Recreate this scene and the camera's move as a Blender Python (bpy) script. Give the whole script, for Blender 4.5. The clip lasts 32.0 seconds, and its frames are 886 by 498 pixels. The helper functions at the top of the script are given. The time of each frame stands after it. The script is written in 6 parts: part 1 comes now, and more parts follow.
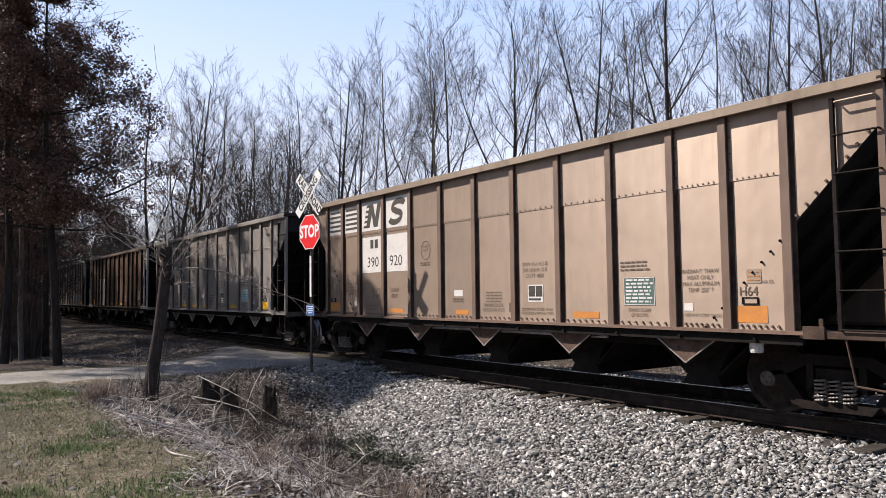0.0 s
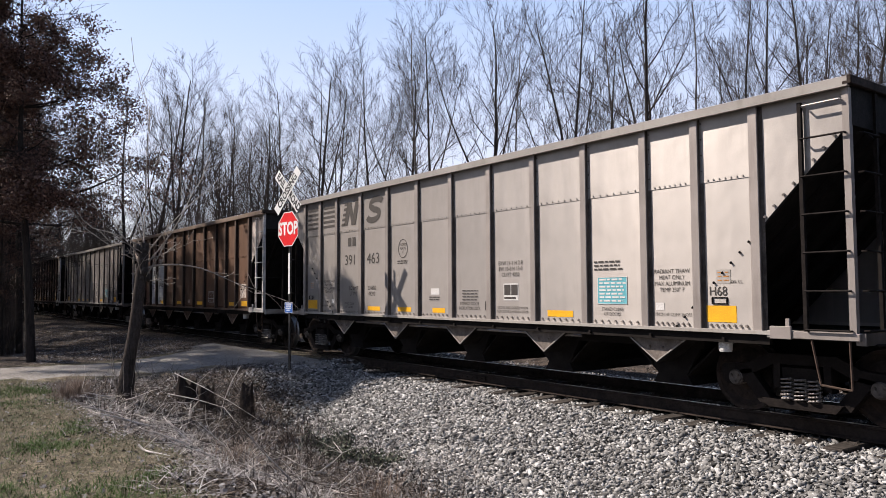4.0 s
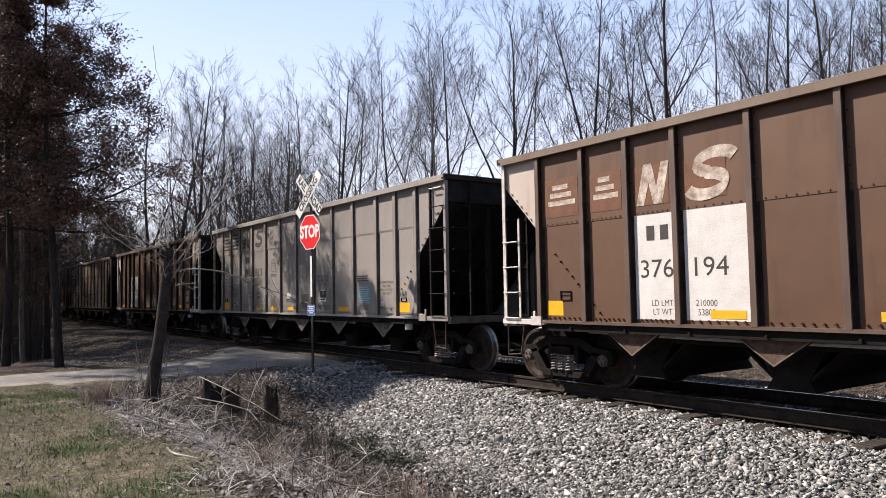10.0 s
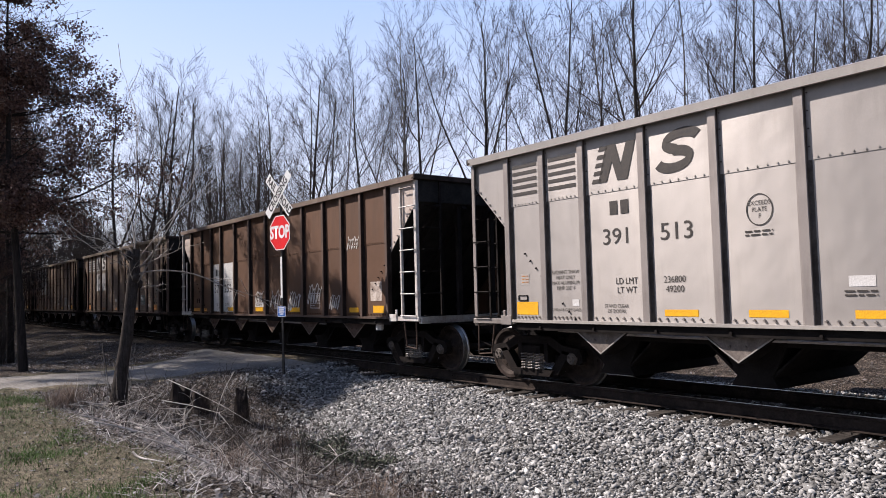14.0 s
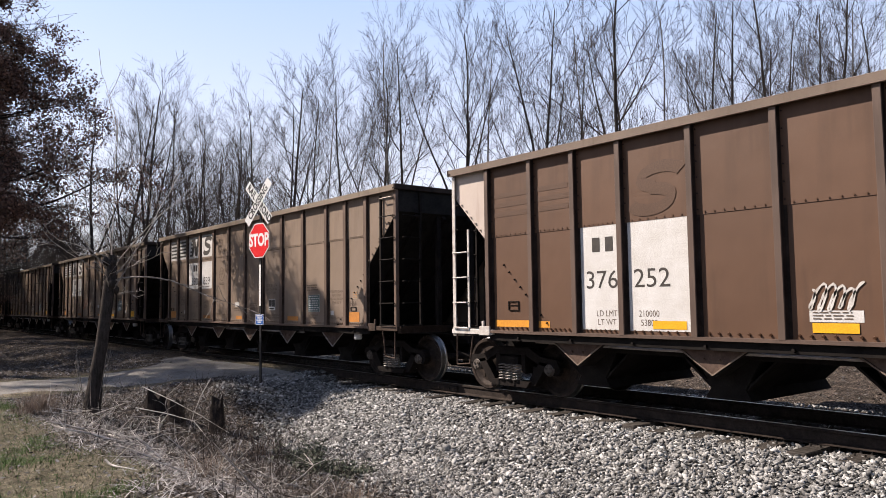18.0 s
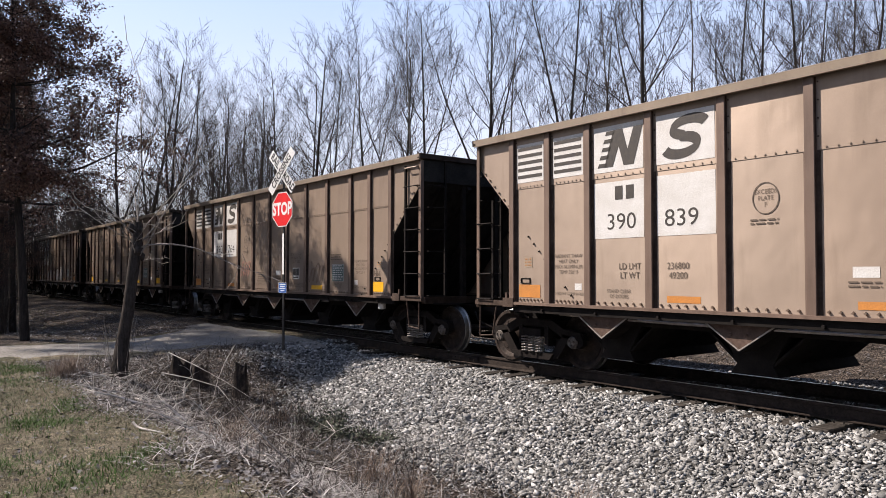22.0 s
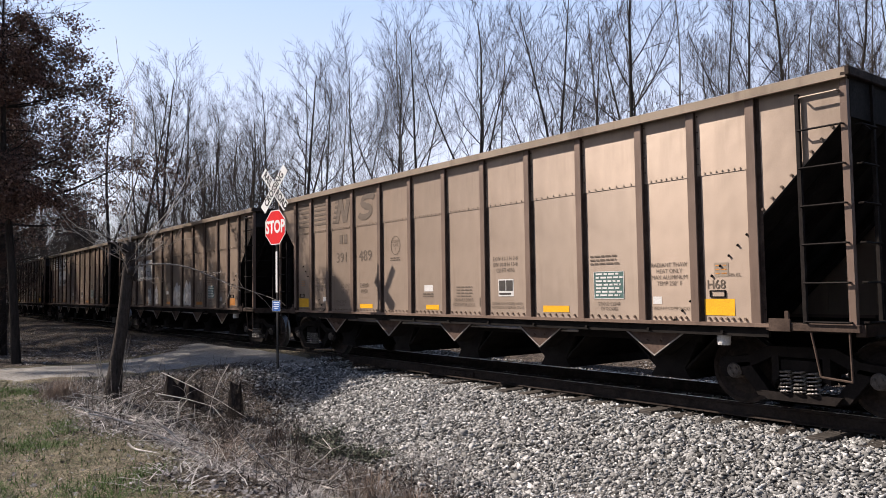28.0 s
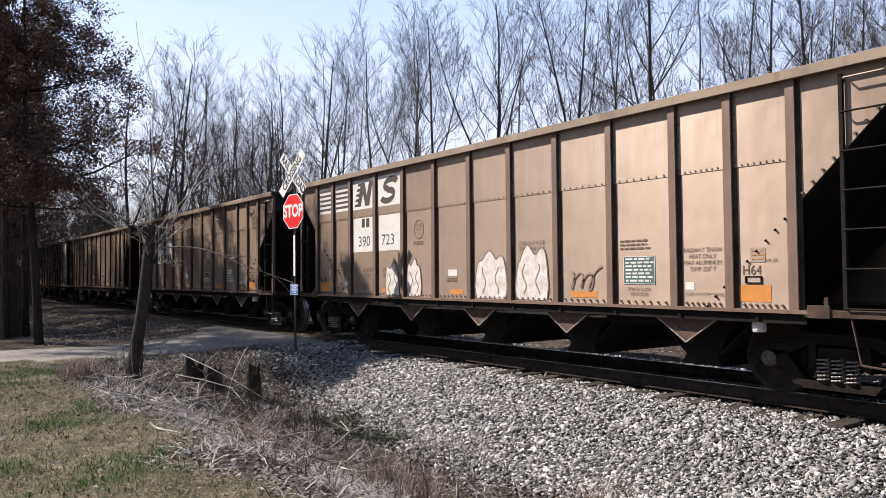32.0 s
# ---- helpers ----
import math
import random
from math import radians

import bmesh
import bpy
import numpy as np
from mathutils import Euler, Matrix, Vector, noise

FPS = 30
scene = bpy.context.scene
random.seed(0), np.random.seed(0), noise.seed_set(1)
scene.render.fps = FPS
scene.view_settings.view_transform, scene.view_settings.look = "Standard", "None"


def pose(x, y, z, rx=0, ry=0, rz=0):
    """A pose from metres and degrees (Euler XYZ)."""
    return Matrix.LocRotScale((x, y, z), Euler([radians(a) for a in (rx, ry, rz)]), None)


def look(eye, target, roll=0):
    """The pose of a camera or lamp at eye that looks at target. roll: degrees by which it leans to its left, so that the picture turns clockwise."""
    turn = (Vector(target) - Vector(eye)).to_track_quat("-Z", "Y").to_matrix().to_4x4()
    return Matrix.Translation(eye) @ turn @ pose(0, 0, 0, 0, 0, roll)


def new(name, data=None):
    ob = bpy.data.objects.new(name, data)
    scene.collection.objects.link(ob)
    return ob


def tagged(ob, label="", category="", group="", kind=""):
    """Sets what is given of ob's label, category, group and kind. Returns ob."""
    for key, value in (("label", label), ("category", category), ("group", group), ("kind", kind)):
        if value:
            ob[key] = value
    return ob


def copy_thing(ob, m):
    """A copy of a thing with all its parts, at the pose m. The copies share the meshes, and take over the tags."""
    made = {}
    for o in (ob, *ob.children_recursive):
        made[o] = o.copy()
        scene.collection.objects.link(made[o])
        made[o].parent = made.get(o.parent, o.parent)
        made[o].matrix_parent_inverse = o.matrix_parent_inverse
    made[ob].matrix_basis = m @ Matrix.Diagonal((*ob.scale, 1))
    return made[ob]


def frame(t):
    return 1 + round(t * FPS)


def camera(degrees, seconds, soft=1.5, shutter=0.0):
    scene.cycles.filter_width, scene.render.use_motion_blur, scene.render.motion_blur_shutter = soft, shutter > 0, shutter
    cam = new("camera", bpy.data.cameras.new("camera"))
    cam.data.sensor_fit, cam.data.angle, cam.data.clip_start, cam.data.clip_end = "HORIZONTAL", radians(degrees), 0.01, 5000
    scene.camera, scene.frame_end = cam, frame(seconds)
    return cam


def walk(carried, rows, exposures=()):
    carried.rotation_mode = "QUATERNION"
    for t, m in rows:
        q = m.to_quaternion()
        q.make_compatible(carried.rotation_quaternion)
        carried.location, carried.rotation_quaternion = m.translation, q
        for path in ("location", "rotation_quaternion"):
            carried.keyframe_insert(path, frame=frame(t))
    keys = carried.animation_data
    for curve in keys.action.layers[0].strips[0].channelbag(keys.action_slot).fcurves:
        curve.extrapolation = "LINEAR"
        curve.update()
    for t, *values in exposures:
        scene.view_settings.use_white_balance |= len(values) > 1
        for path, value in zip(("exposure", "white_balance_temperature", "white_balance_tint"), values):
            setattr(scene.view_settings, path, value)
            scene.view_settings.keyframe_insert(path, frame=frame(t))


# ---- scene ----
cam = camera(61.9, 32.0, 0.7)
PATH = [
    (0, (-0.072, 0.043, 1.592), (-1.706, 1.189, 1.713), -0.6),
    (0.5, (-0.048, 0.052, 1.599), (-1.682, 1.2, 1.724), -0.5),
    (1, (-0.079, 0.036, 1.594), (-1.722, 1.171, 1.692), -0.5),
    (1.5, (-0.071, 0.055, 1.594), (-1.719, 1.185, 1.69), -0.6),
    (2, (-0.075, 0.032, 1.595), (-1.728, 1.156, 1.686), -0.1),
    (2.5, (-0.082, 0.033, 1.597), (-1.727, 1.166, 1.695), -0.2),
    (4.5, (-0.048, 0.064, 1.589), (-1.646, 1.261, 1.708), -0.2),
    (5, (-0.055, 0.057, 1.605), (-1.656, 1.249, 1.729), -0.1),
    (5.5, (-0.038, 0.072, 1.601), (-1.644, 1.259, 1.723), -0.6),
    (6, (-0.057, 0.067, 1.571), (-1.651, 1.266, 1.707), -0.8),
    (6.5, (-0.031, 0.053, 1.583), (-1.609, 1.275, 1.713), -0.4),
    (7, (-0.043, 0.066, 1.569), (-1.635, 1.27, 1.693), -0.9),
    (7.5, (-0.011, 0.071, 1.583), (-1.618, 1.253, 1.725), -1.4),
    (8, (-0.039, 0.024, 1.589), (-1.663, 1.186, 1.698), -0.3),
    (8.5, (-0.067, 0.041, 1.594), (-1.699, 1.19, 1.717), -0.2),
    (9, (-0.074, 0.032, 1.594), (-1.71, 1.178, 1.694), -0.1),
    (9.5, (-0.068, 0.045, 1.585), (-1.714, 1.178, 1.683), -0.6),
    (10, (-0.06, 0.031, 1.584), (-1.695, 1.177, 1.704), -1.0),
    (10.5, (-0.066, 0.043, 1.573), (-1.67, 1.231, 1.706), -1.2),
    (11, (-0.054, 0.048, 1.601), (-1.655, 1.241, 1.724), -1.1),
    (11.5, (-0.065, 0.049, 1.563), (-1.65, 1.268, 1.631), -0.8),
    (12, (-0.061, 0.077, 1.568), (-1.627, 1.316, 1.666), -1.2),
    (12.5, (-0.065, 0.07, 1.586), (-1.639, 1.3, 1.688), -0.9),
    (13, (-0.056, 0.064, 1.584), (-1.636, 1.284, 1.694), -0.6),
    (13.5, (-0.07, 0.064, 1.591), (-1.653, 1.281, 1.702), -0.9),
    (14, (-0.05, 0.07, 1.578), (-1.642, 1.275, 1.697), -1.4),
    (14.5, (-0.032, 0.068, 1.572), (-1.614, 1.283, 1.719), -1.5),
    (16.5, (0.037, 0.047, 1.582), (-1.518, 1.297, 1.713), -0.5),
    (17, (0.0, 0.058, 1.594), (-1.559, 1.305, 1.726), -0.5),
    (17.5, (-0.006, 0.052, 1.58), (-1.566, 1.296, 1.717), -0.6),
    (18, (0.015, 0.062, 1.579), (-1.544, 1.307, 1.724), -0.7),
    (18.5, (0.009, 0.058, 1.585), (-1.559, 1.29, 1.741), -0.9),
    (19, (0.004, 0.056, 1.596), (-1.559, 1.293, 1.756), -1.0),
    (19.5, (0.009, 0.06, 1.584), (-1.563, 1.288, 1.729), -0.8),
    (20, (-0.028, 0.075, 1.596), (-1.605, 1.298, 1.721), -0.7),
    (20.5, (-0.005, 0.063, 1.592), (-1.587, 1.28, 1.711), -0.5),
    (21, (-0.009, 0.056, 1.595), (-1.594, 1.27, 1.715), -1.0),
    (21.5, (-0.002, 0.067, 1.568), (-1.601, 1.267, 1.644), -0.2),
    (22, (-0.012, 0.051, 1.571), (-1.609, 1.253, 1.639), 0.1),
    (22.5, (-0.002, 0.036, 1.566), (-1.609, 1.225, 1.62), -0.0),
    (23, (0.004, 0.048, 1.566), (-1.615, 1.22, 1.624), 0.2),
    (23.5, (-0.005, 0.039, 1.573), (-1.611, 1.227, 1.646), -0.0),
    (24, (-0.003, 0.032, 1.566), (-1.623, 1.204, 1.617), -0.6),
    (24.5, (0.032, -0.062, 1.551), (-1.591, 1.103, 1.625), 0.1),
    (25, (0.007, -0.019, 1.568), (-1.605, 1.163, 1.646), 0.1),
    (25.5, (0.007, -0.013, 1.55), (-1.597, 1.177, 1.655), -0.4),
    (27.5, (-0.032, -0.01, 1.569), (-1.624, 1.198, 1.657), -0.5),
    (28, (-0.016, 0.013, 1.56), (-1.598, 1.231, 1.671), -0.8),
    (28.5, (-0.035, 0.019, 1.57), (-1.623, 1.229, 1.683), -0.4),
    (29, (-0.023, 0.027, 1.573), (-1.635, 1.206, 1.684), -0.3),
    (29.5, (-0.007, -0.011, 1.561), (-1.619, 1.165, 1.691), -0.7),
    (30, (-0.015, -0.004, 1.569), (-1.618, 1.185, 1.693), -0.2),
    (30.5, (-0.04, 0.0, 1.571), (-1.648, 1.185, 1.661), -0.3),
    (31, (-0.045, 0.004, 1.57), (-1.647, 1.199, 1.651), -0.3),
    (31.5, (-0.077, 0.009, 1.559), (-1.679, 1.205, 1.631), -0.2),
    (32, (-0.016, -0.018, 1.537), (-1.626, 1.167, 1.61), -0.4),
]
walk(cam, [(t, look(eye, at, roll)) for t, eye, at, roll in PATH],
     [(0.0, 1.20, 6700, 15), (3.0, 1.18, 6700, 15), (4.6, 1.06, 6680, 16), (5.8, 1.10, 6480, 17), (7.4, 1.12, 6430, 17), (8.8, 1.26, 6750, 15), (11.0, 1.24, 6800, 15),
      (12.1, 1.15, 6800, 15), (12.9, 1.08, 6440, 17), (14.5, 1.06, 6430, 17), (16.5, 1.19, 6850, 16), (20.0, 1.18, 6900, 16), (22.5, 1.20, 6720, 15), (26.0, 1.26, 6720, 15),
      (28.0, 1.16, 6760, 15), (30.3, 1.13, 6760, 15), (31.3, 1.26, 6700, 15), (32.0, 1.31, 6700, 15)])

# ---- light ----
SUN = Vector((-0.577, -0.459, 0.675)).normalized()
world = bpy.data.worlds.new("sky")
scene.world = world
world.use_nodes = True
wn, wl = world.node_tree.nodes, world.node_tree.links
sky = wn.new("ShaderNodeTexSky")
sky.sky_type = "NISHITA"
sky.sun_disc = False
sky.sun_elevation = math.asin(SUN.z)
sky.sun_rotation = math.atan2(SUN.x, SUN.y)
sky.air_density, sky.dust_density, sky.ozone_density = 1.0, 1.2, 1.2
# thin winter haze over the clear sky: white at the horizon, deep blue overhead
coord, split, haze = wn.new("ShaderNodeTexCoord"), wn.new("ShaderNodeSeparateXYZ"), wn.new("ShaderNodeValToRGB")
veil, both = wn.new("ShaderNodeBackground"), wn.new("ShaderNodeAddShader")
wl.new(coord.outputs["Generated"], split.inputs[0])
wl.new(split.outputs["Z"], haze.inputs[0])
tones = haze.color_ramp.elements
tones.new(0.5)
tones.new(0.5)
tones.new(0.5)
for tone, (at, rgb) in zip(tones, ((0.0, (0.80, 0.82, 0.93)), (0.18, (0.71, 0.765, 0.92)), (0.42, (0.40, 0.58, 0.90)), (0.60, (0.20, 0.31, 0.52)), (1.0, (0.06, 0.11, 0.25)))):
    tone.position, tone.color = at, (*rgb, 1)
wl.new(haze.outputs[0], veil.inputs[0])
veil.inputs[1].default_value = 0.40
wl.new(sky.outputs[0], wn["Background"].inputs[0])
wn["Background"].inputs[1].default_value = 0.03
wl.new(wn["Background"].outputs[0], both.inputs[0])
wl.new(veil.outputs[0], both.inputs[1])
wl.new(both.outputs[0], wn["World Output"].inputs[0])
sun = new("sun", bpy.data.lights.new("sun", "SUN"))
sun.data.energy, sun.data.angle, sun.data.color = 5.0, radians(0.53), (1.0, 0.93, 0.83)
sun.matrix_world = look((0, 0, 30), Vector((0, 0, 30)) - SUN)


# ---- materials ----
def nodes_of(name):
    m = bpy.data.materials.new(name)
    m.use_nodes = True
    return m, m.node_tree.nodes, m.node_tree.links, m.node_tree.nodes["Principled BSDF"]


def ramp(n, stops):
    r = n.new("ShaderNodeValToRGB")
    els = r.color_ramp.elements
    while len(els) < len(stops):
        els.new(0.5)
    for e, (p, c) in zip(els, stops):
        e.position, e.color = p, (*c, 1)
    return r


def mix(n, l, fac, a, b, mode="MIX"):
    m = n.new("ShaderNodeMix")
    m.data_type, m.blend_type = "RGBA", mode
    for sock, v in ((m.inputs[0], fac), (m.inputs[6], a), (m.inputs[7], b)):
        if hasattr(v, "links") or hasattr(v, "is_linked"):
            l.new(v, sock)
        elif isinstance(v, tuple):
            sock.default_value = (*v, 1)
        else:
            sock.default_value = v
    return m.outputs[2]


def noise_tex(n, l, scale, detail=5.0, rough=0.6, stretch=None, space="Object"):
    tc = n.new("ShaderNodeTexCoord")
    t = n.new("ShaderNodeTexNoise")
    t.inputs["Scale"].default_value = scale
    t.inputs["Detail"].default_value = detail
    t.inputs["Roughness"].default_value = rough
    src = tc.outputs[space]
    if stretch:
        mp = n.new("ShaderNodeMapping")
        mp.inputs["Scale"].default_value = stretch
        l.new(src, mp.inputs[0])
        src = mp.outputs[0]
    l.new(src, t.inputs[0])
    return t.outputs["Fac"]


def bump(n, l, height, strength, distance, bsdf):
    b = n.new("ShaderNodeBump")
    b.inputs["Strength"].default_value, b.inputs["Distance"].default_value = strength, distance
    l.new(height, b.inputs["Height"])
    l.new(b.outputs[0], bsdf.inputs["Normal"])


def surface(name, base, dark=None, rough=0.6, metal=0.0, scale=6.0, fine=60.0, relief=0.15, stretch=None, space="Object", vary=0.0, amount=1.0, spec=0.25):
    """A plain surface with variation at two scales, fine relief, and a tone of its own for each piece."""
    m, n, l, b = nodes_of(name)
    dark = dark or tuple(0.6 * c for c in base)
    big = noise_tex(n, l, scale, 6.0, 0.65, stretch, space)
    small = noise_tex(n, l, fine, 3.0, 0.6, None, space)
    r = ramp(n, [(0.32, dark), (0.62, base)])
    l.new(big, r.inputs[0])
    r2 = ramp(n, [(0.3, (0.72, 0.72, 0.72)), (0.7, (1.12, 1.12, 1.12))])
    l.new(small, r2.inputs[0])
    col = mix(n, l, amount, r.outputs[0], r2.outputs[0], "MULTIPLY")
    if vary:
        oi = n.new("ShaderNodeObjectInfo")
        r3 = ramp(n, [(0.0, (1 - vary,) * 3), (1.0, (1 + vary,) * 3)])
        l.new(oi.outputs["Random"], r3.inputs[0])
        col = mix(n, l, 1.0, col, r3.outputs[0], "MULTIPLY")
    l.new(col, b.inputs["Base Color"])
    b.inputs["Metallic"].default_value = metal
    b.inputs["Specular IOR Level"].default_value = spec
    rr = n.new("ShaderNodeMapRange")
    rr.inputs[3].default_value, rr.inputs[4].default_value = min(1.0, rough + 0.14), max(0.05, rough - 0.12)
    l.new(big, rr.inputs[0])
    l.new(rr.outputs[0], b.inputs["Roughness"])
    bump(n, l, small, relief, 0.01, b)
    return m


def islands(name, colors, rough=0.9, relief=0.0, fine=40.0):
    """Each loose piece takes a tone of its own."""
    m, n, l, b = nodes_of(name)
    g = n.new("ShaderNodeNewGeometry")
    step = 1.0 / (len(colors) - 1)
    r = ramp(n, [(i * step, c) for i, c in enumerate(colors)])
    l.new(g.outputs["Random Per Island"], r.inputs[0])
    t = noise_tex(n, l, fine, 3.0)
    r2 = ramp(n, [(0.3, (0.7, 0.7, 0.7)), (0.7, (1.15, 1.15, 1.15))])
    l.new(t, r2.inputs[0])
    l.new(mix(n, l, 1.0, r.outputs[0], r2.outputs[0], "MULTIPLY"), b.inputs["Base Color"])
    b.inputs["Roughness"].default_value = rough
    b.inputs["Specular IOR Level"].default_value = 0.12
    if relief:
        bump(n, l, t, relief, 0.01, b)
    return m


def car_sheet(name, base, dirt, rough, metal, dust, brushed=0.0):
    """Weathered car sheet: vertical streaks, blotches, road dust towards the sill and small dents."""
    m, n, l, b = nodes_of(name)
    streak = noise_tex(n, l, 2.2, 4.0, 0.55, (1.6, 1.0, 0.2))
    blot = noise_tex(n, l, 1.1, 5.0, 0.6)
    grain = noise_tex(n, l, 90.0, 2.0, 0.5)
    r = ramp(n, [(0.24, dirt), (0.46, base)])
    l.new(streak, r.inputs[0])
    r1 = ramp(n, [(0.3, tuple(0.80 + 0.1 * c for c in dust)), (0.7, (1.08, 1.08, 1.08))])
    l.new(blot, r1.inputs[0])
    col = mix(n, l, 1.0, r.outputs[0], r1.outputs[0], "MULTIPLY")
    r2 = ramp(n, [(0.3, (0.94, 0.94, 0.94)), (0.7, (1.04, 1.04, 1.04))])
    l.new(grain, r2.inputs[0])
    col = mix(n, l, 1.0, col, r2.outputs[0], "MULTIPLY")
    oi = n.new("ShaderNodeObjectInfo")
    r3 = ramp(n, [(0.0, (0.90, 0.90, 0.90)), (1.0, (1.08, 1.07, 1.06))])
    l.new(oi.outputs["Random"], r3.inputs[0])
    col = mix(n, l, 1.0, col, r3.outputs[0], "MULTIPLY")
    l.new(col, b.inputs["Base Color"])
    b.inputs["Metallic"].default_value = metal
    b.inputs["Specular IOR Level"].default_value = 0.3
    rr = n.new("ShaderNodeMapRange")
    rr.inputs[3].default_value, rr.inputs[4].default_value = rough + 0.14, rough - 0.10
    l.new(streak, rr.inputs[0])
    l.new(rr.outputs[0], b.inputs["Roughness"])
    if brushed:
        # rolled sheet scatters the sun up and down more than along the car
        t = n.new("ShaderNodeCombineXYZ")
        t.inputs[2].default_value = 1.0
        l.new(t.outputs[0], b.inputs["Tangent"])
        b.inputs["Anisotropic"].default_value = brushed
    dent = noise_tex(n, l, 2.3, 2.0, 0.4)
    bump(n, l, dent, 0.16, 0.05, b)
    return m


M = {}
M["tan"] = car_sheet("tan_weathered_aluminium", (0.212, 0.162, 0.127), (0.160, 0.120, 0.092), 0.40, 0.26, (0.5, 0.4, 0.3), 0.78)
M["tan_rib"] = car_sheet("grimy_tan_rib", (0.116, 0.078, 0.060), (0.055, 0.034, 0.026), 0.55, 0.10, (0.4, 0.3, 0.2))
M["tan_rim"] = car_sheet("pale_tan_rim", (0.218, 0.175, 0.135), (0.132, 0.099, 0.076), 0.55, 0.2, (0.5, 0.4, 0.3))
M["silver"] = car_sheet("dull_silver_aluminium", (0.245, 0.227, 0.214), (0.208, 0.191, 0.179), 0.38, 0.29, (0.720, 0.690, 0.660), 0.8)
M["silver_rib"] = car_sheet("dull_silver_rib", (0.218, 0.195, 0.182), (0.125, 0.109, 0.099), 0.5, 0.3, (0.5, 0.45, 0.4))
M["silver_rim"] = car_sheet("pale_silver_rim", (0.297, 0.277, 0.257), (0.218, 0.198, 0.178), 0.5, 0.3, (0.6, 0.55, 0.5))
M["brown"] = car_sheet("brown_painted_steel", (0.080, 0.040, 0.022), (0.057, 0.028, 0.015), 0.55, 0.0, (0.5, 0.4, 0.3))
M["brown_rib"] = car_sheet("brown_painted_rib", (0.078, 0.050, 0.038), (0.042, 0.026, 0.020), 0.6, 0.0, (0.4, 0.3, 0.2))
M["brown_rim"] = car_sheet("brown_worn_rim", (0.145, 0.109, 0.086), (0.092, 0.063, 0.046), 0.6, 0.0, (0.4, 0.3, 0.2))
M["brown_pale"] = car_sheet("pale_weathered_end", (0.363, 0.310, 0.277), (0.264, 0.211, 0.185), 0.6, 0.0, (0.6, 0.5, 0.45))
M["chute_brown"] = surface("grimy_brown_chute_plate", (0.098, 0.066, 0.053), (0.048, 0.031, 0.025), 0.7, 0.0, 4.0, 50.0, 0.2, spec=0.1)
M["chute_grey"] = surface("dusty_grey_chute_plate", (0.17, 0.145, 0.13), (0.07, 0.058, 0.052), 0.65, 0.1, 4.0, 50.0, 0.2, spec=0.1)
# flank colours: grime plus the shade beside each post, put into the base colour
M["rib_grime_shade"] = surface("near_black_grime_and_shade", (0.034, 0.025, 0.021), (0.015, 0.011, 0.010), 0.8, 0.0, 4.0, 50.0, 0.15, spec=0.08)
M["fold_brown"] = surface("rust_brown_grime_and_shade", (0.068, 0.047, 0.037), (0.030, 0.020, 0.016), 0.75, 0.0, 4.0, 50.0, 0.15, spec=0.1)
M["fold_grey"] = surface("grey_channel_grime_and_shade", (0.105, 0.090, 0.080), (0.050, 0.042, 0.037), 0.7, 0.1, 4.0, 50.0, 0.15, spec=0.1)
M["white_steel"] = surface("white_painted_steel", (0.496, 0.480, 0.456), (0.280, 0.240, 0.216), 0.5, 0.0, 5.0, 70.0, 0.1)
M["grey_steel"] = surface("grey_galvanised_steel", (0.34, 0.31, 0.29), (0.18, 0.15, 0.13), 0.5, 0.5, 5.0, 70.0, 0.1)
# near-black: the shade under the cars is put into this steel's colour
M["dark_steel"] = surface("black_grimy_shaded_steel", (0.014, 0.012, 0.011), (0.007, 0.006, 0.006), 0.8, 0.0, 4.0, 50.0, 0.25, spec=0.06)
# base colour lowered to carry the shade of the sills over the bogies
M["truck"] = surface("grimy_shaded_cast_steel", (0.015, 0.012, 0.011), (0.007, 0.006, 0.006), 0.75, 0.0, 5.0, 40.0, 0.3, spec=0.06)
M["wheel"] = surface("rusty_wheel_steel", (0.045, 0.034, 0.029), (0.016, 0.013, 0.012), 0.65, 0.2, 6.0, 40.0, 0.2, spec=0.06)
M["bearing"] = surface("dusty_bearing_cap", (0.11, 0.095, 0.085), (0.035, 0.029, 0.026), 0.6, 0.2, 7.0, 50.0, 0.2, spec=0.15)
M["wheel_tread"] = surface("polished_tread_steel", (0.36, 0.35, 0.34), (0.22, 0.21, 0.205), 0.42, 1.0, 8.0, 60.0, 0.05)
M["spring"] = surface("spring_steel", (0.30, 0.275, 0.26), (0.08, 0.07, 0.065), 0.5, 0.6, 8.0, 50.0, 0.1)
# near-black, on the slope sheets and end walls of the car ends
M["coal"] = surface("near_black_lining", (0.022, 0.020, 0.019), (0.01, 0.01, 0.01), 0.85, 0.0, 3.0, 40.0, 0.3, spec=0.06)
M["ink"] = surface("dark_stencil_paint", (0.030, 0.027, 0.026), (0.05, 0.042, 0.036), 0.6, 0.0, 12.0, 80.0, 0.05)
M["ink_soft"] = surface("faded_stencil_paint", (0.078, 0.058, 0.045), (0.115, 0.087, 0.067), 0.6, 0.0, 12.0, 80.0, 0.05)
M["white_paint"] = surface("white_marking_paint", (0.500, 0.492, 0.484), (0.420, 0.402, 0.385), 0.5, 0.0, 3.0, 60.0, 0.05)
M["worn_white"] = surface("worn_white_paint", (0.46, 0.40, 0.35), (0.09, 0.05, 0.032), 0.6, 0.0, 5.0, 30.0, 0.05)
M["rust_patch"] = surface("rust_brown_repaint", (0.125, 0.052, 0.027), (0.082, 0.036, 0.020), 0.6, 0.0, 4.0, 40.0, 0.05)
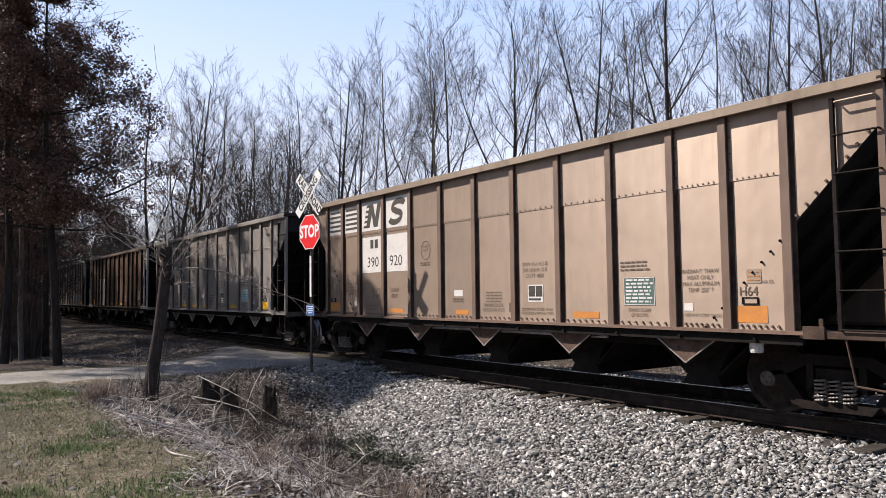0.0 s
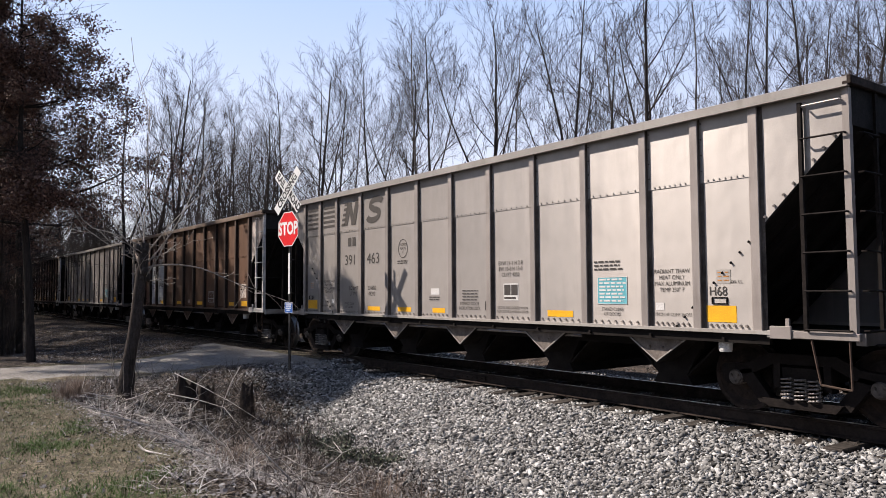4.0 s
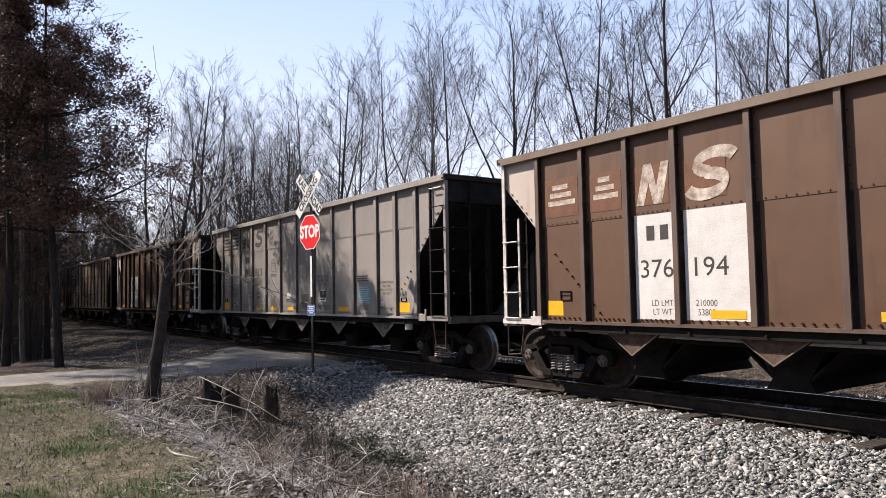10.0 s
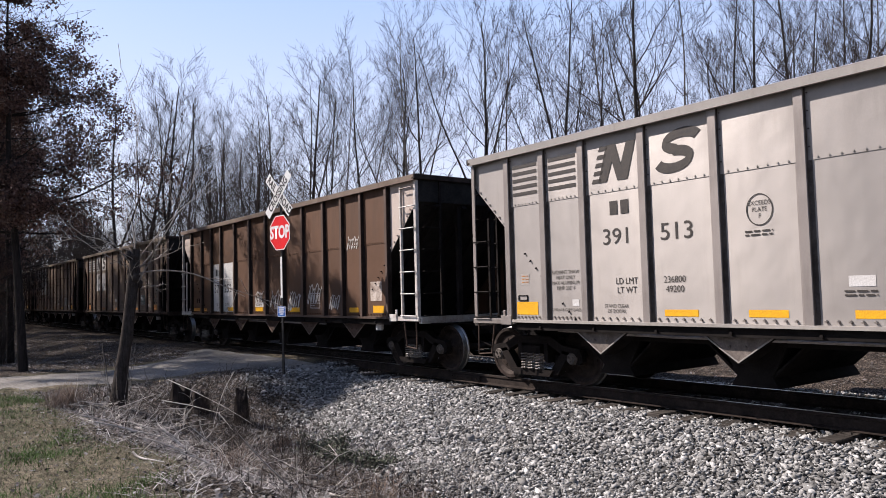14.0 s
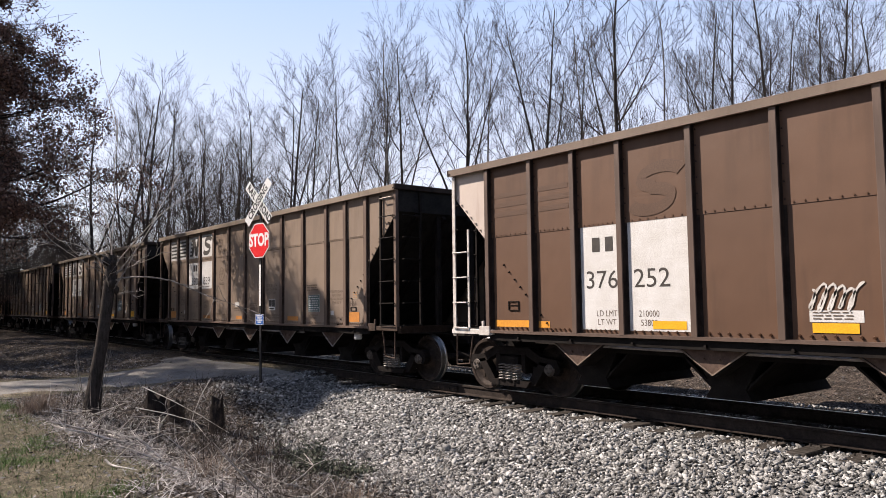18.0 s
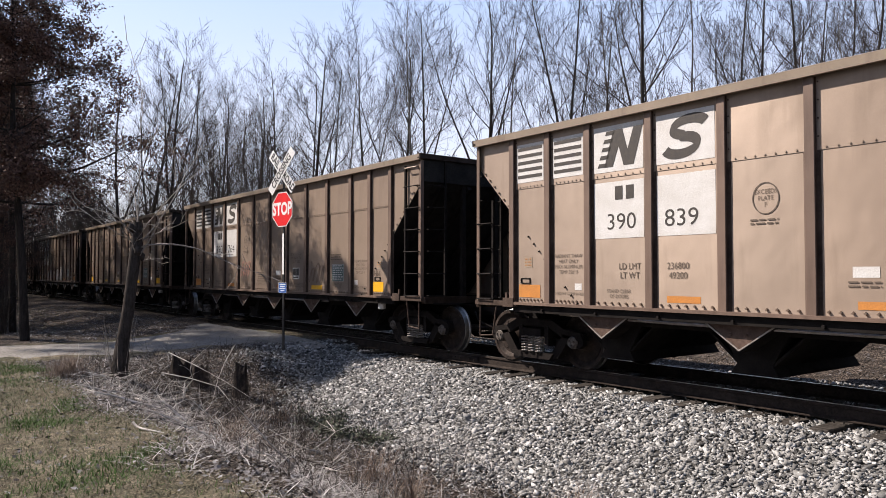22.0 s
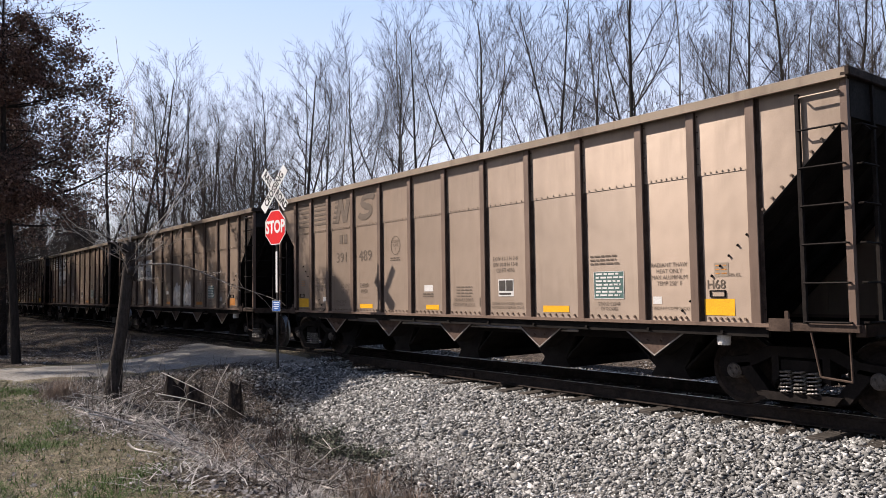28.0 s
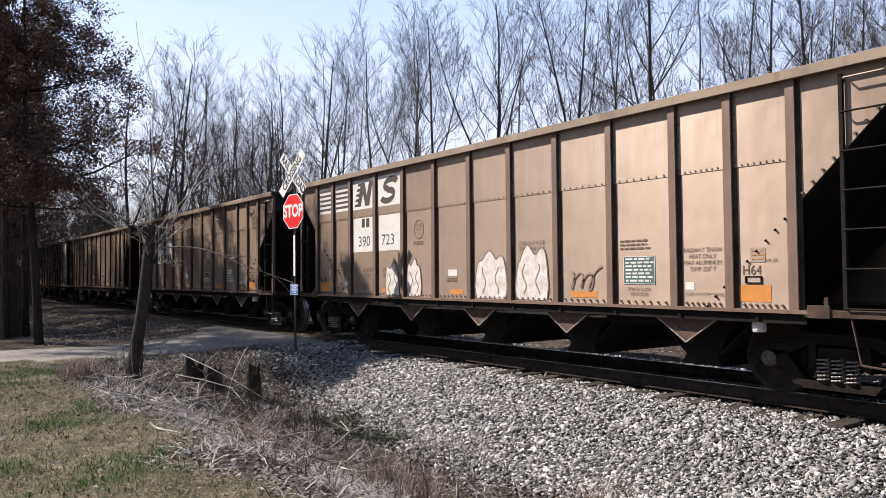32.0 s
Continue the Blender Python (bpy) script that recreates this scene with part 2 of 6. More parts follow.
M["ghost_paint"] = surface("faded_painted_out_emblem", (0.068, 0.037, 0.023), (0.080, 0.044, 0.028), 0.55, 0.0, 3.0, 60.0, 0.03)
M["orange"] = surface("orange_reflector", (0.440, 0.176, 0.040), (0.320, 0.136, 0.040), 0.5, 0.0, 4.0, 60.0, 0.03)
M["yellow"] = surface("yellow_reflector", (0.640, 0.336, 0.016), (0.520, 0.264, 0.016), 0.4, 0.0, 4.0, 60.0, 0.03)
M["amber"] = surface("amber_reflector", (0.56, 0.24, 0.03), (0.42, 0.18, 0.03), 0.45, 0.0, 4.0, 60.0, 0.03)
M["green_plate"] = surface("dark_green_notice", (0.07, 0.12, 0.11), (0.05, 0.09, 0.085), 0.4, 0.0, 4.0, 60.0, 0.03)
M["teal_plate"] = surface("teal_notice", (0.10, 0.33, 0.38), (0.08, 0.27, 0.31), 0.4, 0.0, 4.0, 60.0, 0.03)
M["graffiti"] = surface("chalky_spray_paint", (0.496, 0.480, 0.464), (0.304, 0.272, 0.248), 0.6, 0.0, 6.0, 50.0, 0.03)
M["graffiti_dark"] = surface("dull_brown_spray_paint", (0.13, 0.095, 0.078), (0.18, 0.13, 0.10), 0.6, 0.0, 6.0, 50.0, 0.03)
M["graffiti_red"] = surface("dull_red_spray_paint", (0.30, 0.14, 0.11), (0.28, 0.18, 0.14), 0.6, 0.0, 6.0, 50.0, 0.03)
M["red_sign"] = surface("red_sheeting", (0.62, 0.018, 0.020), (0.52, 0.015, 0.017), 0.35, 0.0, 3.0, 90.0, 0.02)
M["white_sign"] = surface("white_sheeting", (0.640, 0.640, 0.632), (0.560, 0.560, 0.552), 0.35, 0.0, 3.0, 90.0, 0.02)
M["blue_sign"] = surface("blue_sheeting", (0.02, 0.10, 0.36), (0.018, 0.08, 0.30), 0.35, 0.0, 3.0, 90.0, 0.02)
M["black_paint"] = surface("black_sign_paint", (0.012, 0.012, 0.013), (0.02, 0.02, 0.02), 0.45, 0.0, 6.0, 60.0, 0.03)
M["rail"] = surface("rusty_rail_steel", (0.035, 0.027, 0.023), (0.016, 0.013, 0.012), 0.8, 0.0, 5.0, 40.0, 0.2, spec=0.06)
M["rail_head"] = surface("polished_rail_head", (0.50, 0.48, 0.46), (0.35, 0.33, 0.31), 0.3, 1.0, 6.0, 60.0, 0.05)
M["tie"] = surface("weathered_creosote_timber", (0.060, 0.052, 0.047), (0.018, 0.016, 0.014), 0.85, 0.0, 5.0, 50.0, 0.5, (0.6, 6.0, 6.0), "Object", 0.25, spec=0.06)
M["stone"] = islands("limestone_ballast", [(0.018, 0.018, 0.018), (0.110, 0.107, 0.105), (0.240, 0.236, 0.230), (0.040, 0.040, 0.039), (0.340, 0.336, 0.330), (0.150, 0.147, 0.144), (0.065, 0.064, 0.063), (0.290, 0.286, 0.280), (0.460, 0.453, 0.446)], 0.9, 0.3, 60.0)
M["bark"] = surface("grey_brown_bark", (0.044, 0.037, 0.033), (0.018, 0.015, 0.013), 0.9, 0.0, 6.0, 40.0, 0.6, (2.250, 2.250, 0.375), spec=0.06)
M["bark_pale"] = surface("pale_grey_bark", (0.13, 0.118, 0.108), (0.055, 0.048, 0.044), 0.9, 0.0, 6.0, 40.0, 0.6, (3.0, 3.0, 0.5), spec=0.06)
M["twig"] = surface("fine_grey_twigs", (0.046, 0.037, 0.033), (0.020, 0.016, 0.015), 0.9, 0.0, 1.5, 30.0, 0.1, spec=0.06)
M["bark_shoot"] = surface("pale_smooth_shoots", (0.264, 0.236, 0.212), (0.112, 0.096, 0.084), 0.85, 0.0, 5.0, 40.0, 0.3, spec=0.1)
M["bark_mid"] = surface("rough_brown_bark", (0.048, 0.040, 0.036), (0.018, 0.015, 0.013), 0.9, 0.0, 9.0, 30.0, 0.9, (4.0, 4.0, 0.7), spec=0.06)
M["bark_dark"] = surface("dark_oak_bark", (0.032, 0.026, 0.023), (0.013, 0.011, 0.010), 0.9, 0.0, 6.0, 40.0, 0.6, (3.0, 3.0, 0.5), spec=0.06)
M["dead_leaf"] = islands("brown_dead_leaves", [(0.038, 0.023, 0.019), (0.115, 0.062, 0.047), (0.058, 0.034, 0.028), (0.165, 0.100, 0.078), (0.042, 0.026, 0.022)], 0.75)
M["litter"] = islands("fallen_leaves", [(0.023, 0.019, 0.018), (0.121, 0.111, 0.108), (0.271, 0.267, 0.272), (0.038, 0.031, 0.029), (0.180, 0.171, 0.172), (0.023, 0.019, 0.018)], 0.9)
M["straw"] = islands("bleached_dead_stalks", [(0.045, 0.037, 0.034), (0.286, 0.270, 0.267), (0.083, 0.074, 0.070), (0.400, 0.385, 0.375), (0.020, 0.016, 0.015), (0.196, 0.177, 0.172)], 0.85)
M["bramble"] = islands("dark_bramble_stems", [(0.014, 0.011, 0.010), (0.05, 0.041, 0.036), (0.024, 0.019, 0.017), (0.10, 0.084, 0.075)], 0.85)
M["grass"] = islands("winter_grass", [(0.128, 0.110, 0.076), (0.056, 0.062, 0.032), (0.215, 0.186, 0.140), (0.090, 0.084, 0.052), (0.160, 0.138, 0.100), (0.045, 0.052, 0.026)], 0.8)
M["vine_leaf"] = islands("dusty_green_vine_leaves", [(0.035, 0.045, 0.03), (0.085, 0.095, 0.07), (0.055, 0.065, 0.046), (0.15, 0.155, 0.125)], 0.7)
M["green_grass"] = islands("green_grass", [(0.026, 0.062, 0.014), (0.056, 0.104, 0.024), (0.040, 0.080, 0.018), (0.092, 0.118, 0.042)], 0.8)


def ground_mat():
    """Thin winter lawn, bare earth and leaf litter in patches."""
    m, n, l, b = nodes_of("winter_ground")
    tc = n.new("ShaderNodeTexCoord")
    at = n.new("ShaderNodeAttribute")
    at.attribute_name = "litter"
    big = noise_tex(n, l, 0.55, 5.0, 0.65)
    mid = noise_tex(n, l, 4.5, 8.0, 0.78)
    fine = noise_tex(n, l, 38.0, 5.0, 0.7)
    lawn = ramp(n, [(0.33, (0.036, 0.044, 0.024)), (0.42, (0.076, 0.072, 0.048)), (0.53, (0.125, 0.108, 0.080)), (0.66, (0.185, 0.158, 0.124))])
    l.new(big, lawn.inputs[0])
    tone = ramp(n, [(0.37, (0.38, 0.40, 0.38)), (0.63, (1.6, 1.54, 1.46))])
    l.new(mid, tone.inputs[0])
    c1 = mix(n, l, 1.0, lawn.outputs[0], tone.outputs[0], "MULTIPLY")
    lit = ramp(n, [(0.38, (0.011, 0.008, 0.007)), (0.5, (0.045, 0.036, 0.031)), (0.64, (0.143, 0.122, 0.109))])
    l.new(fine, lit.inputs[0])
    c2 = mix(n, l, 1.0, lit.outputs[0], tone.outputs[0], "MULTIPLY")
    col = mix(n, l, at.outputs["Fac"], c1, c2)
    f2 = ramp(n, [(0.36, (0.32, 0.32, 0.32)), (0.64, (1.75, 1.75, 1.75))])
    l.new(fine, f2.inputs[0])
    l.new(mix(n, l, 1.0, col, f2.outputs[0], "MULTIPLY"), b.inputs["Base Color"])
    b.inputs["Roughness"].default_value = 0.95
    b.inputs["Specular IOR Level"].default_value = 0.08
    bump(n, l, fine, 1.0, 0.06, b)
    return m


def gravel_mat(name, pale, dark, scale):
    m, n, l, b = nodes_of(name)
    tc = n.new("ShaderNodeTexCoord")
    v = n.new("ShaderNodeTexVoronoi")
    v.inputs["Scale"].default_value = scale
    l.new(tc.outputs["Object"], v.inputs[0])
    r = ramp(n, [(0.0, dark), (0.5, tuple(0.5 * (a + c) for a, c in zip(pale, dark))), (1.0, pale)])
    l.new(v.outputs["Color"], r.inputs[0])
    big = noise_tex(n, l, 0.7, 6.0, 0.7)
    r2 = ramp(n, [(0.3, (0.6, 0.58, 0.56)), (0.7, (1.1, 1.1, 1.1))])
    l.new(big, r2.inputs[0])
    l.new(mix(n, l, 1.0, r.outputs[0], r2.outputs[0], "MULTIPLY"), b.inputs["Base Color"])
    b.inputs["Roughness"].default_value = 0.95
    b.inputs["Specular IOR Level"].default_value = 0.08
    bump(n, l, v.outputs["Distance"], 0.9, 0.03, b)
    return m


M["dry_tuft"] = islands("dry_tan_tuft", [(0.152, 0.108, 0.081), (0.207, 0.158, 0.127), (0.104, 0.072, 0.055), (0.249, 0.202, 0.169)], 0.85)
M["ground"] = ground_mat()
M["gravel"] = gravel_mat("pale_gravel", (0.272, 0.260, 0.245), (0.143, 0.134, 0.124), 28.0)
M["ballast_bed"] = gravel_mat("ballast_bed", (0.102, 0.099, 0.097), (0.014, 0.013, 0.012), 13.0)


# ---- shapes ----
def box(bm, x0, x1, y0, y1, z0, z1, bevel=0.0):
    vs = [bm.verts.new((x, y, z)) for x in (x0, x1) for y in (y0, y1) for z in (z0, z1)]
    fs = [bm.faces.new([vs[i] for i in f]) for f in ((0, 1, 3, 2), (4, 6, 7, 5), (0, 4, 5, 1), (2, 3, 7, 6), (0, 2, 6, 4), (1, 5, 7, 3))]
    if bevel:
        bmesh.ops.bevel(bm, geom=list({e for f in fs for e in f.edges}), offset=bevel, segments=1, affect="EDGES", profile=0.5)
    return bm


def rod(bm, p, q, r, sides=6, r2=None):
    p, q = Vector(p), Vector(q)
    d = (q - p).normalized()
    a = d.orthogonal().normalized()
    b = d.cross(a)
    r2 = r if r2 is None else r2
    rings = []
    for c, rad in ((p, r), (q, r2)):
        rings.append([bm.verts.new(c + rad * (math.cos(6.28319 * i / sides) * a + math.sin(6.28319 * i / sides) * b)) for i in range(sides)])
    for i in range(sides):
        j = (i + 1) % sides
        bm.faces.new((rings[0][i], rings[0][j], rings[1][j], rings[1][i]))
    bm.faces.new(rings[0][::-1])
    bm.faces.new(rings[1])
    return bm


def pipe(bm, points, r, sides=6):
    for p, q in zip(points, points[1:]):
        rod(bm, p, q, r, sides)
    return bm


def prism(bm, outline, y0, y1):
    """An outline in x and z, drawn out along y."""
    a = [bm.verts.new((x, y0, z)) for x, z in outline]
    b = [bm.verts.new((x, y1, z)) for x, z in outline]
    bm.faces.new(a)
    bm.faces.new(b[::-1])
    for i in range(len(a)):
        j = (i + 1) % len(a)
        bm.faces.new((a[j], a[i], b[i], b[j]))
    return bm


def loft(bm, sections, closed=True, caps=True):
    rings = [[bm.verts.new(p) for p in s] for s in sections]
    for a, b in zip(rings, rings[1:]):
        for i in range(len(a) if closed else len(a) - 1):
            j = (i + 1) % len(a)
            bm.faces.new((a[i], a[j], b[j], b[i]))
    if caps and closed:
        bm.faces.new(rings[0][::-1])
        bm.faces.new(rings[-1])
    return bm


def lathe_y(bm, profile, sides=28, cx=0.0, cz=0.0):
    """A profile of (y, radius) turned about an axis along y."""
    loft(bm, [[(cx + r * math.cos(6.28319 * i / sides), y, cz + r * math.sin(6.28319 * i / sides)) for i in range(sides)] for y, r in profile])
    return bm


def mesh_of(name, bm, material, smooth=False):
    bmesh.ops.recalc_face_normals(bm, faces=bm.faces[:])
    me = bpy.data.meshes.new(name)
    bm.to_mesh(me)
    bm.free()
    me.materials.append(material)
    if smooth:
        me.polygons.foreach_set("use_smooth", [True] * len(me.polygons))
    return me


def put(name, me, parent=None, m=None, label="", kind=""):
    ob = new(name, me)
    ob.parent = parent
    if m is not None:
        ob.matrix_basis = m
    return tagged(ob, label=label, kind=kind)


def part(name, bm, material, parent, label="", m=None, smooth=False):
    return put(name, mesh_of(name, bm, material, smooth), parent, m, label)


def raw_mesh(name, verts, faces, material, smooth=False):
    """verts (n, 3) and faces (m, k) as arrays; quick for large counts."""
    verts, faces = np.asarray(verts, np.float32), np.asarray(faces, np.int32)
    k = faces.shape[1]
    me = bpy.data.meshes.new(name)
    me.vertices.add(len(verts))
    me.vertices.foreach_set("co", verts.ravel())
    me.loops.add(faces.size)
    me.loops.foreach_set("vertex_index", faces.ravel())
    me.polygons.add(len(faces))
    me.polygons.foreach_set("loop_start", np.arange(len(faces), dtype=np.int32) * k)
    me.update(calc_edges=True)
    me.materials.append(material)
    if smooth:
        me.polygons.foreach_set("use_smooth", np.ones(len(faces), bool))
    return me


LETTERS = {}


def words(text, size, material, align="CENTER", thin=1.0, bold=0.0):
    """A mesh of text that faces -y, upright, centred on its origin."""
    key = (text, size, material.name, align, thin, bold)
    if key not in LETTERS:
        cu = bpy.data.curves.new("words", "FONT")
        cu.body, cu.size, cu.align_x, cu.align_y, cu.extrude = text, size, align, "CENTER", 0.0
        cu.resolution_u, cu.space_line, cu.offset = 3, 1.0, bold
        ob = new("words", cu)
        bpy.context.view_layer.update()
        me = bpy.data.meshes.new_from_object(ob.evaluated_get(bpy.context.evaluated_depsgraph_get()))
        bpy.data.objects.remove(ob)
        me.transform(Matrix.Rotation(radians(90), 4, "X") @ Matrix.Diagonal((thin, 1, 1, 1)))
        me.materials.clear()
        me.materials.append(material)
        LETTERS[key] = me
    return LETTERS[key]


# ---- ground ----
TRACK_Y = 10.08
rng = np.random.default_rng(7)


def smooth(a, b, v):
    t = min(1.0, max(0.0, (v - a) / (b - a)))
    return t * t * (3 - 2 * t)


def ground_z(x, y):
    """Height of the land: lawn, ditch beside the ballast, road rise, bank behind the track."""
    z = -0.16 - 0.05 * smooth(-6, -12, x)
    ditch = smooth(2.2, 4.9, y) * smooth(-16.6, -12.5, x) * (1 - smooth(9.0, 12.0, y))
    z -= 0.80 * ditch
    rise = smooth(4.5, 7.5, y) * (1 - smooth(-16.5, -12.5, x)) * (1 - smooth(12.0, 15.0, y))
    z += 0.13 * rise
    far = smooth(12.0, 14.2, y)
    z += far * (-0.15 - 0.30 * (1 - smooth(13.5, 15.0, y)))
    z += 0.75 * smooth(14.5, 18.5, y) + 0.5 * smooth(20, 50, y)
    z += -0.25 * smooth(-22, -30, x) * (1 - smooth(5.0, 7.0, y))
    # wooded rising ground far off, open along the track
    gap = abs(y - 10.0)
    z += (11.0 * smooth(-70, -170, x) + 6.0 * smooth(45, 160, abs(y))) * smooth(7.0, 45.0, gap)
    z += 0.07 * noise.noise((x * 0.35, y * 0.35, 0)) + 0.03 * noise.noise((x * 1.4, y * 1.4, 3))
    return z


def bed_z(y):
    """Height of the ballast bed across the track."""
    d = abs(y - TRACK_Y)
    if d < 1.50:
        return -0.265
    return -0.265 - 0.39 * (d - 1.50)


def build_ground():
    xs = np.concatenate([np.linspace(-600, -75, 22), np.linspace(-70, -26, 60), np.linspace(-25.5, 2, 150), np.linspace(2.5, 40, 30), np.linspace(50, 600, 20)])
    ys = np.concatenate([np.linspace(-600, -25, 20), np.linspace(-22, -1, 36), np.linspace(-0.6, 12, 90), np.linspace(12.3, 40, 60), np.linspace(45, 600, 24)])
    verts = [(x, y, ground_z(x, y)) for y in ys for x in xs]
    n = len(xs)
    faces = [(j * n + i, j * n + i + 1, (j + 1) * n + i + 1, (j + 1) * n + i) for j in range(len(ys) - 1) for i in range(n - 1)]
    me = raw_mesh("ground", verts, faces, M["ground"], True)
    a = me.attributes.new("litter", "FLOAT", "POINT")
    vals = []
    for x, y, z in verts:
        edge = 2.6 + 0.8 * noise.noise((x * 0.5, y * 0.5, 9))
        v = smooth(edge - 0.8, edge + 0.6, y) if x > -17.0 else 0.0
        v = max(v, smooth(-20.6, -22.0, x), smooth(8.0, 10.0, y))
        vals.append(v)
    a.data.foreach_set("value", np.array(vals, np.float32))
    return tagged(put("ground", me), "thin winter lawn and leaf litter with bare earth patches", "ground", kind="structure")


build_ground()


def build_road():
    """A gravel lane that meets the track square on and widens at it."""
    bm = bmesh.new()
    rows = []
    for k in range(61):
        y = -30 + k * 0.64
        w = 0.9 * smooth(5.0, 8.2, y)
        near = -17.5 + 1.8 * smooth(4.5, 8.0, y) + 0.18 * noise.noise((0, y * 0.8, 1))
        far = -21.4 - 2.4 * smooth(5.5, 8.3, y) + 0.2 * noise.noise((5, y * 0.8, 1))
        row = []
        for i in range(17):
            x = near + (far - near) * i / 16
            lift = 0.035 * min(1.0, 3.5 * min(i, 16 - i) / 16) - 0.012
            row.append(bm.verts.new((x, y, ground_z(x, y) + lift + 0.05 * smooth(7.0, 8.6, y))))
        rows.append(row)
    for a, b in zip(rows, rows[1:]):
        for i in range(16):
            bm.faces.new((a[i], a[i + 1], b[i + 1], b[i]))
    return tagged(put("road", mesh_of("road", bm, M["gravel"], True)), "pale gravel lane leading over the railway crossing", "road", kind="structure")


build_road()


def build_bed():
    bm = bmesh.new()
    prof = [(-4.3, -1.34), (-1.50, -0.27), (-0.8, -0.26), (0.8, -0.26), (1.50, -0.27), (4.3, -1.34)]
    xs = [-260, -120, -60] + [-40 + i * 1.0 for i in range(61)] + [60, 160]
    rows = []
    for x in xs:
        rows.append([bm.verts.new((x, TRACK_Y + y + 0.05 * noise.noise((x, y, 2)), z + 0.02 * noise.noise((x * 2, y, 4)))) for y, z in prof])
    for a, b in zip(rows, rows[1:]):
        for i in range(len(prof) - 1):
            bm.faces.new((a[i], a[i + 1], b[i + 1], b[i]))
    return tagged(put("ballast_bed", mesh_of("ballast_bed", bm, M["ballast_bed"], True)), "grey crushed-stone ballast bed under the track", "ballast", kind="structure")


build_bed()


# ---- track ----
def build_rails():
    prof = [(-0.07, -0.185), (0.07, -0.185), (0.07, -0.172), (0.012, -0.150), (0.012, -0.045), (0.036, -0.034), (0.036, -0.006), (0.026, 0.0), (-0.026, 0.0), (-0.036, -0.006), (-0.036, -0.034), (-0.012, -0.045), (-0.012, -0.150), (-0.07, -0.172)]
    for side in (-1, 1):
        rail = new("rail")
        rail.location = (0, TRACK_Y + side * 0.7525, 0)
        tagged(rail, "rusty steel rail spiked to timber ties", "rail", "running rails")
        bm = bmesh.new()
        loft(bm, [[(x, y, z) for y, z in prof] for x in (-260, 160)])
        part("web", bm, M["rail"], rail)
        bm = bmesh.new()
        box(bm, -260, 160, -0.024, 0.024, 0.0003, 0.0022)
        part("running_surface", bm, M["rail_head"], rail, "bright worn running surface")
        for x in (-11.6, 0.4, 12.4, -23.6):
            bm = bmesh.new()
            for s in (-1, 1):
                box(bm, x - 0.46, x + 0.46, s * 0.045 - 0.012, s * 0.045 + 0.012, -0.145, -0.05, 0.005)
                for k in range(6):
                    rod(bm, (x - 0.38 + k * 0.152, s * 0.05, -0.1), (x - 0.38 + k * 0.152, s * 0.085, -0.1), 0.016)
            part("joint_bar", bm, M["rail"], rail, "bolted joint bar")


build_rails()


def build_ties():
    bm = bmesh.new()
    box(bm, -0.115, 0.115, -1.30, 1.30, -0.36, -0.19, 0.012)
    for s in (-1, 1):
        box(bm, -0.1, 0.1, s * 0.7525 - 0.17, s * 0.7525 + 0.17, -0.192, -0.184)
        for k in (-1, 1):
            rod(bm, (k * 0.06, s * 0.7525 + 0.085, -0.19), (k * 0.06, s * 0.7525 + 0.085, -0.155), 0.014, 5)
            rod(bm, (k * 0.06, s * 0.7525 - 0.085, -0.19), (k * 0.06, s * 0.7525 - 0.085, -0.155), 0.014, 5)
    me = mesh_of("tie", bm, M["tie"])
    r = random.Random(4)
    for i in range(150):
        x = 6 - i * 0.51 + r.uniform(-0.04, 0.04)
        ob = put("railway_tie", me, None, pose(x, TRACK_Y + r.uniform(-0.14, 0.07), r.uniform(-0.045, -0.010), r.uniform(-0.8, 0.8), 0, r.uniform(-3, 3)))
        tagged(ob, "weathered grey creosoted timber railway tie", "tie", "railway ties")


build_ties()

# ---- train ----
HALF, PITCH = 7.24, 16.20
# side posts along the car: the aluminium cars and the older steel ones
ALUMINIUM_RIBS = [-6.32, -5.48, -4.63] + [-4.63 + 1.1275 * i for i in range(1, 8)] + [4.39, 5.23, 6.07]
STEEL_RIBS = [-6.29, -5.27, -4.37, -3.51, -2.37, -1.23, -0.09, 1.05, 2.19, 3.31, 4.20, 5.08, 6.13]
SEAM, RIB_TOP, RIB_LOW = 3.0, 3.845, 1.107
SHEET = 1.535
WHEEL_R = 0.457
SHAPES = {}


def shape(key, material, build, smooth=False):
    """Shares one mesh between alike pieces of one material."""
    k = (key, material.name)
    if k not in SHAPES:
        bm = bmesh.new()
        build(bm)
        SHAPES[k] = mesh_of(str(key).split("|")[0], bm, material, smooth)
    return SHAPES[k]


def rib_shape(depth, half):
    """A side post of folded hat section that faces -y, at the origin."""
    def build(bm):
        d, h = depth, half
        prof = [(-h - 0.035, 0.0), (-h - 0.035, 0.006), (-h - 0.004, 0.008), (-h, d - 0.006), (-h + 0.006, d), (h - 0.006, d), (h, d - 0.006), (h, d - 0.016), (-h + 0.010, d - 0.014), (-h + 0.008, 0.0)]
        loft(bm, [[(x, -y, z) for x, y in prof] for z in (RIB_LOW - 0.01, RIB_TOP)])
    return build


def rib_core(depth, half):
    """The flank of a side post with its weld flange, grime and post shade put into its colour, and the bolt heads along
    it.
    """
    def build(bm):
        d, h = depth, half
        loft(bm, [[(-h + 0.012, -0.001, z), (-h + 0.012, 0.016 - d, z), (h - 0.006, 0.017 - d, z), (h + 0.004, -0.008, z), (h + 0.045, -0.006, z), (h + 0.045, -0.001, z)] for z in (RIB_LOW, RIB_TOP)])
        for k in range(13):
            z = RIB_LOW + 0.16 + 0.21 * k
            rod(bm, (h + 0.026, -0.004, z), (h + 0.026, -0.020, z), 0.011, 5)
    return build


